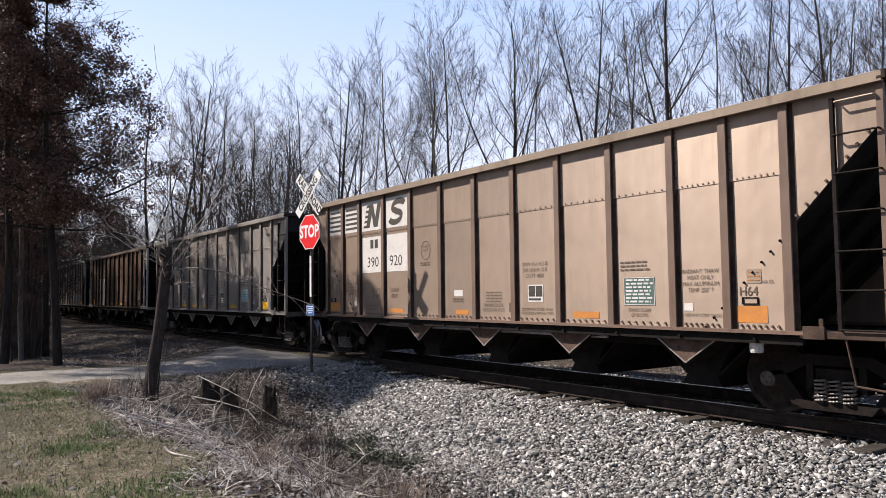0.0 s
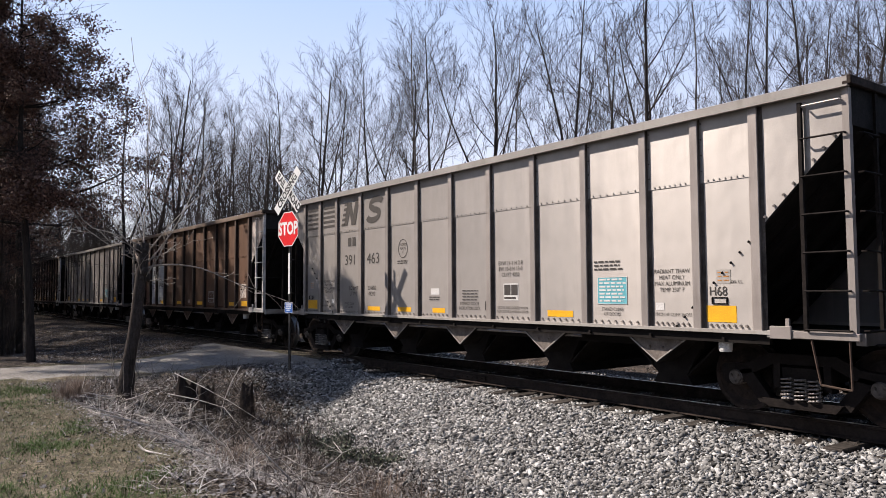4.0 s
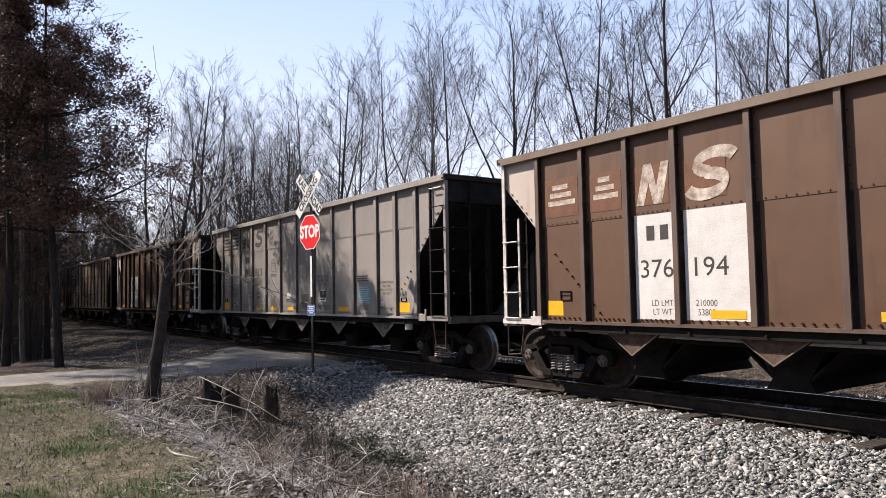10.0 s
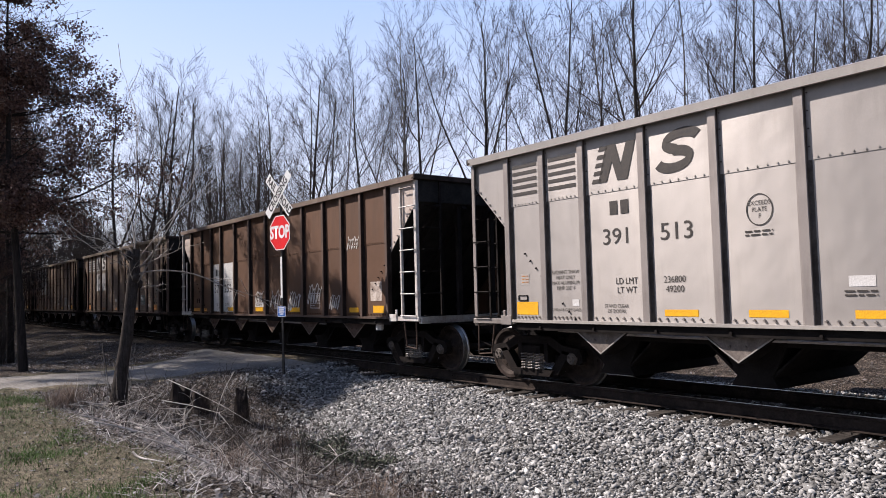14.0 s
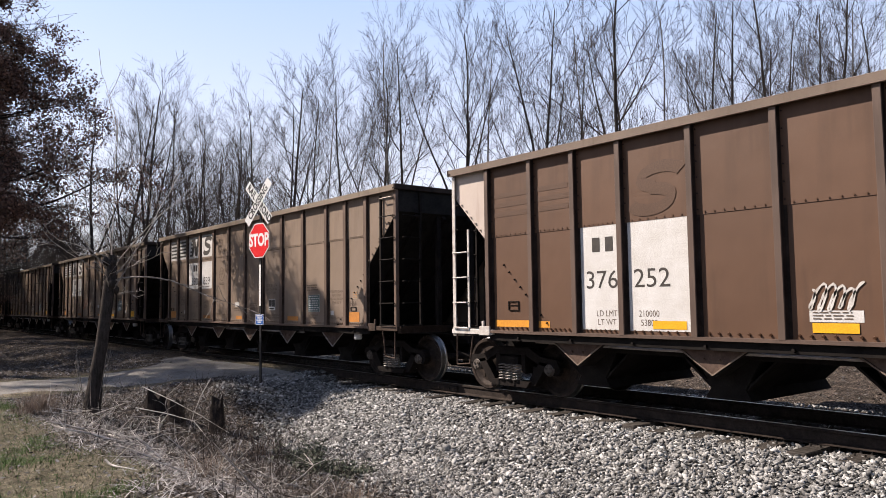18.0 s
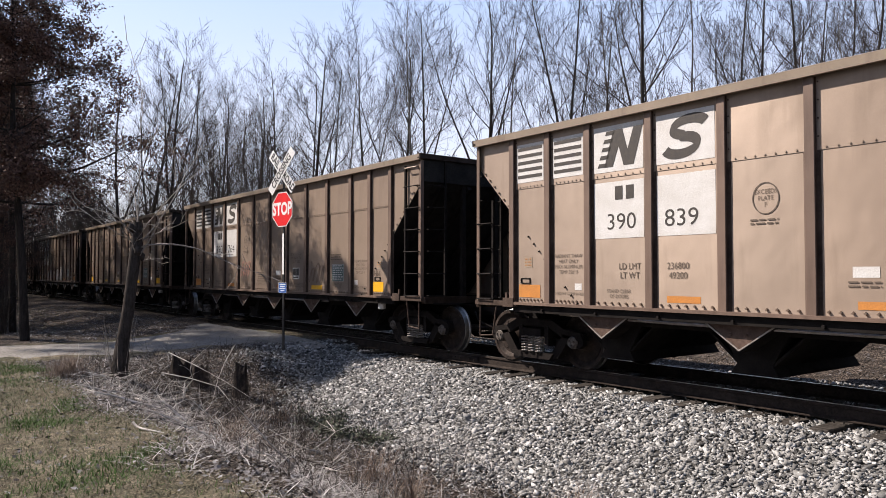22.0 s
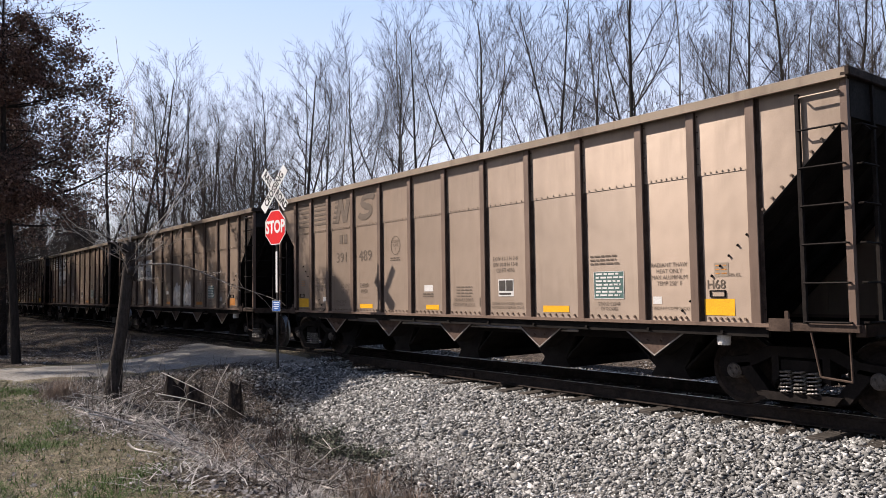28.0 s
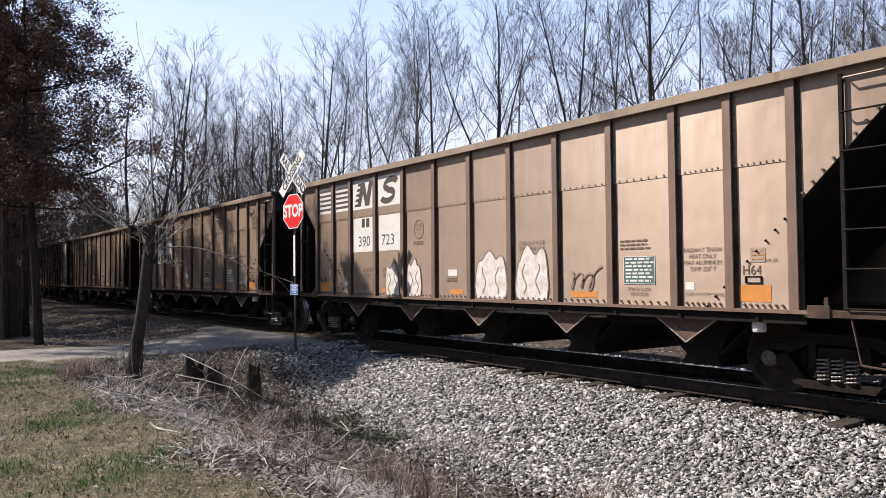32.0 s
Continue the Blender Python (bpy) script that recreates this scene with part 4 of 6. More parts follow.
def ring_shape(bm):
    """A flat oval ring in one piece."""
    n = 28
    rings = []
    for i in range(n):
        c, d = math.cos(6.28319 * i / n), math.sin(6.28319 * i / n)
        rings.append([bm.verts.new(p) for p in ((0.21 * c, -0.0012, 0.24 * d), (0.195 * c, -0.0012, 0.225 * d), (0.195 * c, 0, 0.225 * d), (0.21 * c, 0, 0.24 * d))])
    for i in range(n):
        p, q = rings[i], rings[(i + 1) % n]
        for k in range(4):
            j = (k + 1) % 4
            bm.faces.new((p[k], p[j], q[j], q[k]))


def text_bars(car, x0, x1, z, rows, material, h=0.022, gap=0.05, seed=1):
    """Small writing that cannot be read: plain bars."""
    r = random.Random(seed)
    k = ("writing|%d|%.2f|%d" % (rows, x1 - x0, seed))

    def build(bm):
        for i in range(rows):
            x = x0 - (x0 + x1) / 2
            end = (x1 - x0) / 2 * r.uniform(0.75, 1.0)
            while x < end:
                w = min(r.uniform(0.05, 0.13), end - x)
                box(bm, x, x + w, -0.0012, 0, -i * gap - h, -i * gap)
                x += w + 0.025
    put("writing", shape(k, material, build), car, pose((x0 + x1) / 2, -SHEET - 0.007, z), "", "stuff")


def scribble(car, bay, z, size, seed, material, loops=4, ribs=ALUMINIUM_RIBS):
    """An unreadable spray-paint tag: looping strokes on one side bay."""
    r = random.Random(seed)
    a, b = bay_span(bay, ribs)

    def build(bm):
        line = []
        high = [r.uniform(0.45, 1.2) for _ in range(loops + 2)]
        for i in range(loops * 14 + 1):
            t = i / 14.0
            k = high[int(t)] + (high[int(t) + 1] - high[int(t)]) * (t - int(t))
            z = 0.22 * size * k * math.cos(6.28319 * t)
            line.append(Vector((-0.36 * size + 0.70 * size * t / loops + 0.30 / loops * size * k * math.sin(6.28319 * t) + 0.4 * z, z)))
        rows = []
        for i, p in enumerate(line):
            d = (line[min(i + 1, len(line) - 1)] - line[max(i - 1, 0)]).normalized()
            side = Vector((-d.y, d.x)) * 0.018 * size * (1 + 0.3 * math.sin(2.3 * i))
            rows.append([(q.x, y, q.y) for q, y in ((p + side, -0.0012), (p - side, -0.0012), (p - side, 0.0), (p + side, 0.0))])
        loft(bm, rows)
    put("graffiti_tag", shape("graffiti|%d" % seed, material, build), car, pose((a + b) / 2, -SHEET - 0.010, z), "pale looping spray-paint tag")


def bubble(car, bay, seed, w, h, x0=0.0, ribs=ALUMINIUM_RIBS):
    """A filled, unreadable graffiti shape with rounded lobes, standing on the sill."""
    a, b = bay_span(bay, ribs)
    c = (a + b) / 2 + x0
    top = []
    for i in range(25):
        u = i / 24
        z = h * (1 - 0.75 * abs(2 * u - 1) ** 7) * (0.80 + 0.20 * abs(math.sin(6.28319 * u * 0.95 + 0.4 * seed)))
        top.append((-w / 2 + w * u + 0.03 * math.sin(9 * u + seed), z))
    out = [(-w / 2 + 0.02, 0.0)] + top + [(w / 2 - 0.02, 0.0)]
    put("graffiti_fill", shape("bubble|%d" % seed, M["graffiti"], lambda bm: prism(bm, out, -0.0012, 0)), car, pose(c, -SHEET - 0.008, 1.13), "chalky white spray-paint letter shape")

    def ribbon(points):
        def build(bm):
            rows = []
            for i, p in enumerate(points):
                d = (points[min(i + 1, len(points) - 1)] - points[max(i - 1, 0)]).normalized()
                side = Vector((-d.y, d.x)) * 0.011
                rows.append([(q.x, y, q.y) for q, y in ((p + side, -0.0012), (p - side, -0.0012), (p - side, 0.0), (p + side, 0.0))])
            loft(bm, rows)
        return build
    put("graffiti_outline", shape("bubble_line|%d" % seed, M["graffiti_dark"], ribbon([Vector(p) for p in out])), car, pose(c, -SHEET - 0.011, 1.13))
    for k, f in enumerate((-0.22, 0.2)):
        inner = [Vector((f * w + 0.05 * math.sin(7 * t / 8 + seed + 2 * k), h * (0.10 + 0.55 * t / 8))) for t in range(9)]
        put("graffiti_stroke", shape("bubble_stroke|%d|%d" % (seed, k), M["graffiti_dark"], ribbon(inner)), car, pose(c, -SHEET - 0.011, 1.13))


def markings(car, style, number, extras):
    st = STYLES[style]
    ink, bar = M[st["ink"]], M[st["bar"]]
    patch = "patch" in extras
    B = {i: bay_span(i, STEEL_RIBS if style == "brown" else ALUMINIUM_RIBS) for i in range(1, 13)}

    def mid(i):
        return (B[i][0] + B[i][1]) / 2
    if style != "brown":
        for i in (1, 2):
            a, b = B[i]
            if patch:
                decal(car, "emblem_ground", a, b, 3.10, 3.74, M["white_paint"])
            for k in range(5):
                decal(car, "emblem_stripe", a + 0.02, b - 0.03, 3.17 + k * 0.115, 3.225 + k * 0.115, ink, 0.006)
        for i in (3, 4):
            a, b = B[i]
            if patch:
                decal(car, "emblem_ground", a, b, 3.08, 3.76, M["white_paint"])
                decal(car, "number_ground", a, b, 2.10, 2.93, M["white_paint"])
        put("emblem", shape("emblem_wing", ink, emblem_wing), car, pose(mid(3) + 0.05, -SHEET - 0.014, 3.42))
        for k in range(5):
            put("emblem_dash", shape("emblem_dash", ink, emblem_dash), car, pose(mid(3) - 0.26 + 0.31 * (0.035 + k * 0.117), -SHEET - 0.014, 3.185 + k * 0.117))
        put("emblem", shape("emblem_curl", ink, emblem_curl), car, pose(mid(4), -SHEET - 0.014, 3.42))
        for k in (0, 1):
            decal(car, "initial_bar", mid(3) - 0.06 + 0.20 * k, mid(3) + 0.08 + 0.20 * k, 2.66, 2.86, ink, 0.006)
        number_row(car, number[:3], 0.335, mid(3) + 0.05, 2.33, ink, name="number")
        number_row(car, number[3:], 0.335, mid(4) - 0.06, 2.33, ink, name="number")
        soft = M["ink_soft"] if style != "silver" else M["ink"]
        letter(car, "LD LMT\nLT WT", 0.13, mid(3) + 0.2, 1.62, soft)
        letter(car, "236800\n49200", 0.13, mid(4) - 0.12, 1.62, soft)
        letter(car, "STAND CLEAR\nOF DOORS", 0.075, mid(3), 1.29, soft)
        put("plate_ring", shape("plate_ring", soft, ring_shape), car, pose(mid(5), -SHEET - 0.006, 2.50) @ Matrix.Diagonal((0.82, 1, 0.82, 1)))
        letter(car, "EXCEEDS\nPLATE\nF", 0.08, mid(5), 2.50, soft)
        text_bars(car, mid(5) - 0.2, mid(5) + 0.2, 2.25, 2, soft, 0.02, 0.045, 3)
        six, seven = (7, 6) if number == "390764" else (6, 7)
        decal(car, "white_label", mid(six) - 0.13, mid(six) + 0.15, 1.54, 1.66, M["white_paint"])
        text_bars(car, mid(six) - 0.18, mid(six) + 0.18, 1.50, 2, soft, 0.02, 0.045, 5)
        decal(car, "reflector", mid(six) - 0.08, mid(six) + 0.33, 1.19, 1.28, bar)
        decal(car, "reflector", mid(4) - 0.30, mid(4) + 0.22, 1.19, 1.28, bar)
        decal(car, "reflector", mid(9) - 0.28, mid(9) + 0.28, 1.19, 1.29, M["yellow"] if "faint" in extras else bar)
        if style == "silver":
            decal(car, "reflector", mid(5) - 0.2, mid(5) + 0.3, 1.19, 1.28, bar)
        text_bars(car, mid(seven) - 0.25, mid(seven) + 0.22, 1.62, 4, soft, 0.018, 0.055, 6)
        letter(car, "PRIMARY DOOR\nINDICATOR LOCK", 0.085, mid(seven) - 0.04, 1.33, soft)
        decal(car, "arrow_bar", mid(seven) + 0.40, mid(seven) + 0.43, 1.26, 1.42, soft)
        letter(car, "EXW 11-1 H 2-8\nEW 10-8 H 13-0\nCU FT 4050", 0.10, mid(8) - 0.04, 1.98, soft)
        decal(car, "stencil_plate", mid(8) - 0.22, mid(8) + 0.16, 1.44, 1.73, M["white_paint"])
        for x0, x1, z0, z1 in ((-0.20, -0.04, 1.53, 1.71), (-0.02, 0.14, 1.53, 1.71), (-0.20, 0.10, 1.465, 1.50)):
            decal(car, "stencil_block", mid(8) + x0, mid(8) + x1, z0, z1, M["ink"], 0.006)
        letter(car, "DOORS ARE LOCKED WHEN\nINDICATOR IS WITHIN STRIPE", 0.066, mid(8), 1.28, soft)
        text_bars(car, mid(10) - 0.40, mid(10) + 0.15, 2.04, 3, soft, 0.025, 0.055, 7)
        decal(car, "notice_plate", mid(10) - 0.34, mid(10) + 0.22, 1.40, 1.80, M[st["plate"]])
        text_bars(car, mid(10) - 0.30, mid(10) + 0.20, 1.775, 7, M["white_paint"], 0.026, 0.052, 8)
        for x0, x1, z0, z1 in ((-0.34, 0.22, 1.40, 1.408), (-0.34, 0.22, 1.792, 1.80), (-0.34, -0.332, 1.40, 1.80), (0.212, 0.22, 1.40, 1.80)):
            decal(car, "notice_edge", mid(10) + x0, mid(10) + x1, z0, z1, M["white_paint"], 0.006)
        letter(car, "STAND CLEAR\nOF DOORS", 0.07, mid(10) - 0.06, 1.29, soft)
        for i in (2, 11):
            letter(car, "RADIANT THAW\nHEAT ONLY\nMAX ALUMINUM\nTEMP 250\u00b0 F", 0.084, mid(i), 1.73, soft)
            decal(car, "white_label", mid(i) - 0.27 + 0.4 * (i == 2), mid(i) - 0.13 + 0.4 * (i == 2), 1.33, 1.43, M["white_paint"])
            letter(car, "2 INCH HF COMP SHOES", 0.062, mid(i), 1.27, soft)
        letter(car, "H68" if style == "silver" or number in ("391489",) else "H64", 0.17, mid(12) - 0.14, 1.58, soft)
        letter(car, "40% E/L", 0.06, mid(12) + 0.12, 1.70, soft)
        for i in (1, 12):
            decal(car, "door_card", mid(i) - 0.16, mid(i) + 0.04, 1.68, 1.86, M["silver_rim"] if style == "silver" else M["tan_rim"])
            text_bars(car, mid(i) - 0.14, mid(i) + 0.02, 1.83, 3, M["orange"], 0.012, 0.05, 9)
            decal(car, "reflector", mid(i) - 0.28 - 0.11 * (i == 12), mid(i) + 0.22 - 0.11 * (i == 12), 1.19, 1.40, M["yellow"] if "faint" in extras and i == 12 else bar)
            put("card_bracket", shape("card_bracket", M["dark_steel"], lambda bm: (box(bm, -0.11, 0.11, -0.018, 0, -0.05, -0.038), box(bm, -0.11, -0.098, -0.018, 0, -0.038, 0.03), box(bm, 0.098, 0.11, -0.018, 0, -0.038, 0.03), box(bm, -0.11, 0.11, -0.012, 0, 0.03, 0.04))), car, pose(mid(i) - 0.12, -SHEET, 1.47))
    else:
        for i in (3, 4):
            a, b = B[i]
            decal(car, "number_ground", a - 0.02, b + 0.02, 1.16, 2.72, M["white_paint"] if number else M["worn_white"])
        for k in (0, 1):
            decal(car, "initial_bar", mid(3) - 0.12 + 0.24 * k, mid(3) + 0.02 + 0.24 * k, 2.29, 2.50, M["ink"], 0.006)
        number_row(car, number[:3], 0.37, mid(3) + 0.04, 1.87, M["ink"], name="number")
        number_row(car, number[3:], 0.37, mid(4) - 0.10, 1.87, M["ink"], name="number")
        letter(car, "LD LMT\nLT WT", 0.125, mid(3) + 0.12, 1.33, M["ink_soft"])
        letter(car, "210000\n53800", 0.125, mid(4) - 0.16, 1.33, M["ink_soft"])
        big = Matrix.Diagonal((1.15, 1, 1.2, 1))
        if number == "376194":
            for i in (1, 2, 3, 4):
                a, b = B[i]
                decal(car, "repaint_patch", a + 0.02, b - (0.02 if i < 4 else 0.25), 2.80, 3.46 - 0.03 * i, M["rust_patch"], 0.003)
            for i in (1, 2):
                a, b = B[i]
                for k in range(4):
                    decal(car, "worn_stripe", a + 0.05 + 0.05 * k, b - 0.08 * k, 2.86 + k * 0.13, 2.94 + k * 0.13, M["worn_white"], 0.006)
            put("worn_emblem", shape("emblem_curl", M["worn_white"], emblem_curl), car, pose(mid(4) - 0.03, -SHEET - 0.014, 3.12) @ big)
            put("worn_emblem", shape("emblem_wing", M["worn_white"], emblem_wing), car, pose(mid(3) - 0.02, -SHEET - 0.014, 3.10) @ Matrix.Diagonal((0.85, 1, 1.1, 1)))
        elif number:
            for i in (1, 2):
                a, b = B[i]
                for k in range(4):
                    decal(car, "ghost_stripe", a + 0.02, b - 0.02, 2.84 + k * 0.16, 2.92 + k * 0.16, M["ghost_paint"], 0.003)
            put("ghost_emblem", shape("emblem_curl", M["ghost_paint"], emblem_curl), car, pose(mid(4), -SHEET - 0.014, 3.10) @ Matrix.Diagonal((1.3, 1, 1.25, 1)))
            decal(car, "paper_label", mid(6) - 0.28, mid(6) + 0.30, 1.31, 1.44, M["white_paint"])
            text_bars(car, mid(6) - 0.24, mid(6) + 0.24, 1.425, 3, M["ink_soft"], 0.014, 0.035, 31)
        for i, x0, x1 in ((4, -0.1, 0.42), (6, -0.25, 0.25), (8, -0.28, 0.28), (11, -0.2, 0.2)):
            decal(car, "reflector", mid(i) + x0, mid(i) + x1, 1.19, 1.30, M["yellow"], 0.008)
        if number == "376252":
            decal(car, "reflector", B[1][0], B[1][1], 1.17, 1.28, M["amber"])
            decal(car, "reflector", B[2][0] - 0.02, B[2][0] + 0.22, 1.17, 1.27, M["amber"])
        else:
            decal(car, "reflector", B[1][0] + 0.02, B[1][0] + 0.38, 1.19, 1.43, M["yellow"])
        decal(car, "small_plate", mid(7) - 0.15, mid(7) + 0.12, 1.25, 1.36, M["worn_white"])
        for x0, x1, z0, z1 in ((-0.25, 0.25, 1.636, 1.65), (-0.25, 0.25, 1.28, 1.294), (-0.25, -0.236, 1.294, 1.636), (0.236, 0.25, 1.294, 1.636), (-0.007, 0.007, 1.414, 1.636), (-0.236, 0.236, 1.40, 1.414), (-0.21, -0.06, 1.59, 1.605), (-0.19, -0.08, 1.555, 1.567), (0.06, 0.19, 1.59, 1.605), (0.08, 0.16, 1.555, 1.567), (-0.21, -0.15, 1.34, 1.352), (-0.12, -0.04, 1.34, 1.352)):
            decal(car, "stencil_line", mid(9) + x0, mid(9) + x1, z0, z1, M["white_paint"])
        decal(car, "door_card", mid(12) - 0.25, mid(12) + 0.22, 1.44, 1.86, M["worn_white"])
        decal(car, "reflector", mid(12) - 0.15, mid(12) + 0.28, 1.19, 1.34, M["yellow"])
        put("card_bracket", shape("card_bracket_brown", M["dark_steel"], lambda bm: (box(bm, -0.12, 0.12, -0.02, 0, -0.08, -0.07), box(bm, -0.12, -0.11, -0.02, 0, -0.07, 0.07), box(bm, 0.11, 0.12, -0.02, 0, -0.07, 0.07), box(bm, -0.12, 0.12, -0.02, 0, 0.06, 0.07), box(bm, -0.11, 0.11, -0.015, 0, 0.0, 0.01))), car, pose(mid(1) + 0.05, -SHEET, 1.52))
    # rivet lines where the end slopes meet the sides
    for s in (-1, 1):
        for k in range(9):
            i = 0 if k < 5 else 1
            x = s * (5.95 - 0.125 * (k if k < 5 else k + 1.6))
            z = 1.17 + (abs(x) - 4.92)
            put("slope_rivet", shape("slope_rivet", M["dark_steel"], lambda bm: rod(bm, (0, 0, 0), (0.012, -0.028, -0.012), 0.015, 5)), car, pose(x, -SHEET, z))
    for e in extras:
        if e == "scribbles":
            for k, (i, z, w) in enumerate(((6, 1.58, 0.75), (7, 1.50, 1.0), (8, 1.46, 0.95), (9, 1.62, 1.0), (10, 1.42, 0.7), (11, 2.75, 0.75))):
                scribble(car, i, z, w, 21 + k, M["graffiti"], 5, STEEL_RIBS)
        if e == "faint":
            scribble(car, 9, 1.58, 1.15, 52, M["graffiti_dark"], 4)
            scribble(car, 5, 1.72, 1.0, 53, M["graffiti_red"], 4)
        if e == "bubbles":
            for k, (i, w, h, x0) in enumerate(((4, 0.55, 0.70, 0.12), (5, 0.50, 0.78, -0.17), (7, 0.84, 0.86, 0.02), (8, 0.78, 0.92, -0.05))):
                bubble(car, i, 3 + k, w, h, x0)
            scribble(car, 9, 1.45, 0.85, 41, M["graffiti_dark"], 3)


TAN = "tan aluminium coal hopper car with %s"
CARS = [
    build_car("tan", TAN % "white emblem and number panels", "390920", ("patch",)),
    build_car("silver", "dull silver aluminium coal hopper car with dark stencils", "391463", ()),
    build_car("brown", "brown steel coal hopper car with white number panel, on the track", "376194", ()),
    build_car("silver", "dull silver aluminium coal hopper car with teal notice, on the track", "391513", ()),
    build_car("brown", "brown steel coal hopper car with worn number panel and graffiti, rolling", "376252", ("scribbles",)),
    build_car("tan", TAN % "white emblem panels and orange reflectors", "390839", ("patch",)),
    build_car("tan", TAN % "white number panel and faint graffiti", "390764", ("patch", "faint")),
    build_car("tan_dark", TAN % "faded dark stencils and yellow reflectors", "391489", ()),
    build_car("tan", TAN % "white graffiti bubbles along the sill", "390723", ("patch", "bubbles")),
    build_car("tan", TAN % "grimy sides, shaded by trees", "", ("patch",)),
    build_car("tan_dark", TAN % "grimy dark sides, shaded by trees", "", ()),
    build_car("brown", "grimy brown steel coal hopper car in tree shade, on the track", "", ()),
    build_car("tan", TAN % "dusty sides, far down the track", "", ("patch",)),
]


# ---- crossing sign ----
def build_sign():
    sign = new("crossing_sign")
    sign.matrix_basis = pose(-15.10, 7.02, -0.10, 0, -0.4, 9.3)
    tagged(sign, "railroad crossbuck and red stop sign on a thin black post", "sign")
    bm = bmesh.new()
    loft(bm, [[(-0.032, 0.0, z), (-0.032, 0.008, z), (-0.012, 0.012, z), (-0.010, 0.040, z), (0.010, 0.040, z), (0.012, 0.012, z), (0.032, 0.008, z), (0.032, 0.0, z)] for z in (0.0, 4.36)])
    part("post", bm, M["black_paint"], sign, "thin black steel channel post")
    bm = bmesh.new()
    box(bm, -0.032, 0.032, -0.008, -0.003, 1.66, 2.56)
    part("reflective_strip", bm, M["white_sign"], sign, "white reflective strip")
    # octagon
    def octagon(r):
        return [(r * math.cos(math.radians(22.5 + 45 * i)), r * math.sin(math.radians(22.5 + 45 * i))) for i in range(8)]
    R8 = 0.381 / math.cos(math.radians(22.5))
    bm = bmesh.new()
    prism(bm, [(x, z + 3.09) for x, z in octagon(R8)], -0.034, -0.031)
    stop = part("stop_plate", bm, M["white_sign"], sign, "red octagonal plate with white border")
    bm = bmesh.new()
    prism(bm, [(x, z + 3.09) for x, z in octagon(R8 * 0.945)], -0.0365, -0.0342)
    part("red_field", bm, M["red_sign"], stop)
    put("lettering", words("STOP", 0.38, M["white_sign"], "CENTER", 0.80, 0.014), stop, pose(0, -0.039, 3.09), "white letters")
    # crossbuck: two blades at right angles
    for k, (ang, texts) in enumerate(((45, (("CROSSING", 0.0),)), (-45, (("RAIL", -0.36), ("ROAD", 0.36))))):
        bm = bmesh.new()
        box(bm, -0.61, 0.61, -0.0015, 0.0015, -0.114, 0.114)
        y = -0.055 + 0.010 * k if k else -0.060
        blade = part("crossbuck_blade", bm, M["white_sign"], sign, "white blade with black letters", pose(0, y, 3.93, 0, -ang, 0))
        for text, off in texts:
            put("lettering", words(text, 0.235, M["black_paint"], "CENTER", 0.82, 0.008), blade, pose(off, -0.0035, 0), "black letters")
        bm = bmesh.new()
        rod(bm, (0, -0.012, 0), (0, -0.002, 0), 0.02, 8)
        part("bolt", bm, M["grey_steel"], blade)
    bm = bmesh.new()
    box(bm, -0.15, 0.15, -0.0165, -0.013, 1.25, 1.48, 0.0)
    plate = part("notice_plate", bm, M["blue_sign"], sign, "small blue emergency notice plate")
    bm = bmesh.new()
    for i, w in enumerate((0.11, 0.09, 0.11, 0.07)):
        box(bm, -w, w, -0.0195, -0.0172, 1.43 - i * 0.045, 1.452 - i * 0.045)
    for x0, x1, z0, z1 in ((-0.15, 0.15, 1.25, 1.256), (-0.15, 0.15, 1.474, 1.48), (-0.15, -0.144, 1.256, 1.474), (0.144, 0.15, 1.256, 1.474)):
        box(bm, x0, x1, -0.0195, -0.0172, z0, z1)
    part("writing", bm, M["white_sign"], plate)
    return sign


build_sign()


# ---- trees ----
def tubes(segs, sides):
    """Prisms for branch segments given as arrays p, q, r, s."""
    p, q, r, s = segs
    d = q - p
    d /= np.linalg.norm(d, axis=1)[:, None] + 1e-9
    ref = np.where(np.abs(d[:, 2:3]) > 0.9, np.array([[1.0, 0, 0]]), np.array([[0, 0, 1.0]]))
    a = np.cross(d, ref)
    a /= np.linalg.norm(a, axis=1)[:, None]
    b = np.cross(d, a)
    n = len(p)
    verts = np.zeros((n, 2 * sides, 3))
    for i in range(sides):
        c, e = math.cos(6.28319 * i / sides), math.sin(6.28319 * i / sides)
        off = c * a + e * b
        verts[:, i] = p + off * r[:, None]
        verts[:, sides + i] = q + off * s[:, None]
    base = np.arange(n)[:, None] * 2 * sides
    faces = np.concatenate([base + np.array([[i, (i + 1) % sides, sides + (i + 1) % sides, sides + i]]) for i in range(sides)])
    return verts.reshape(-1, 3), faces


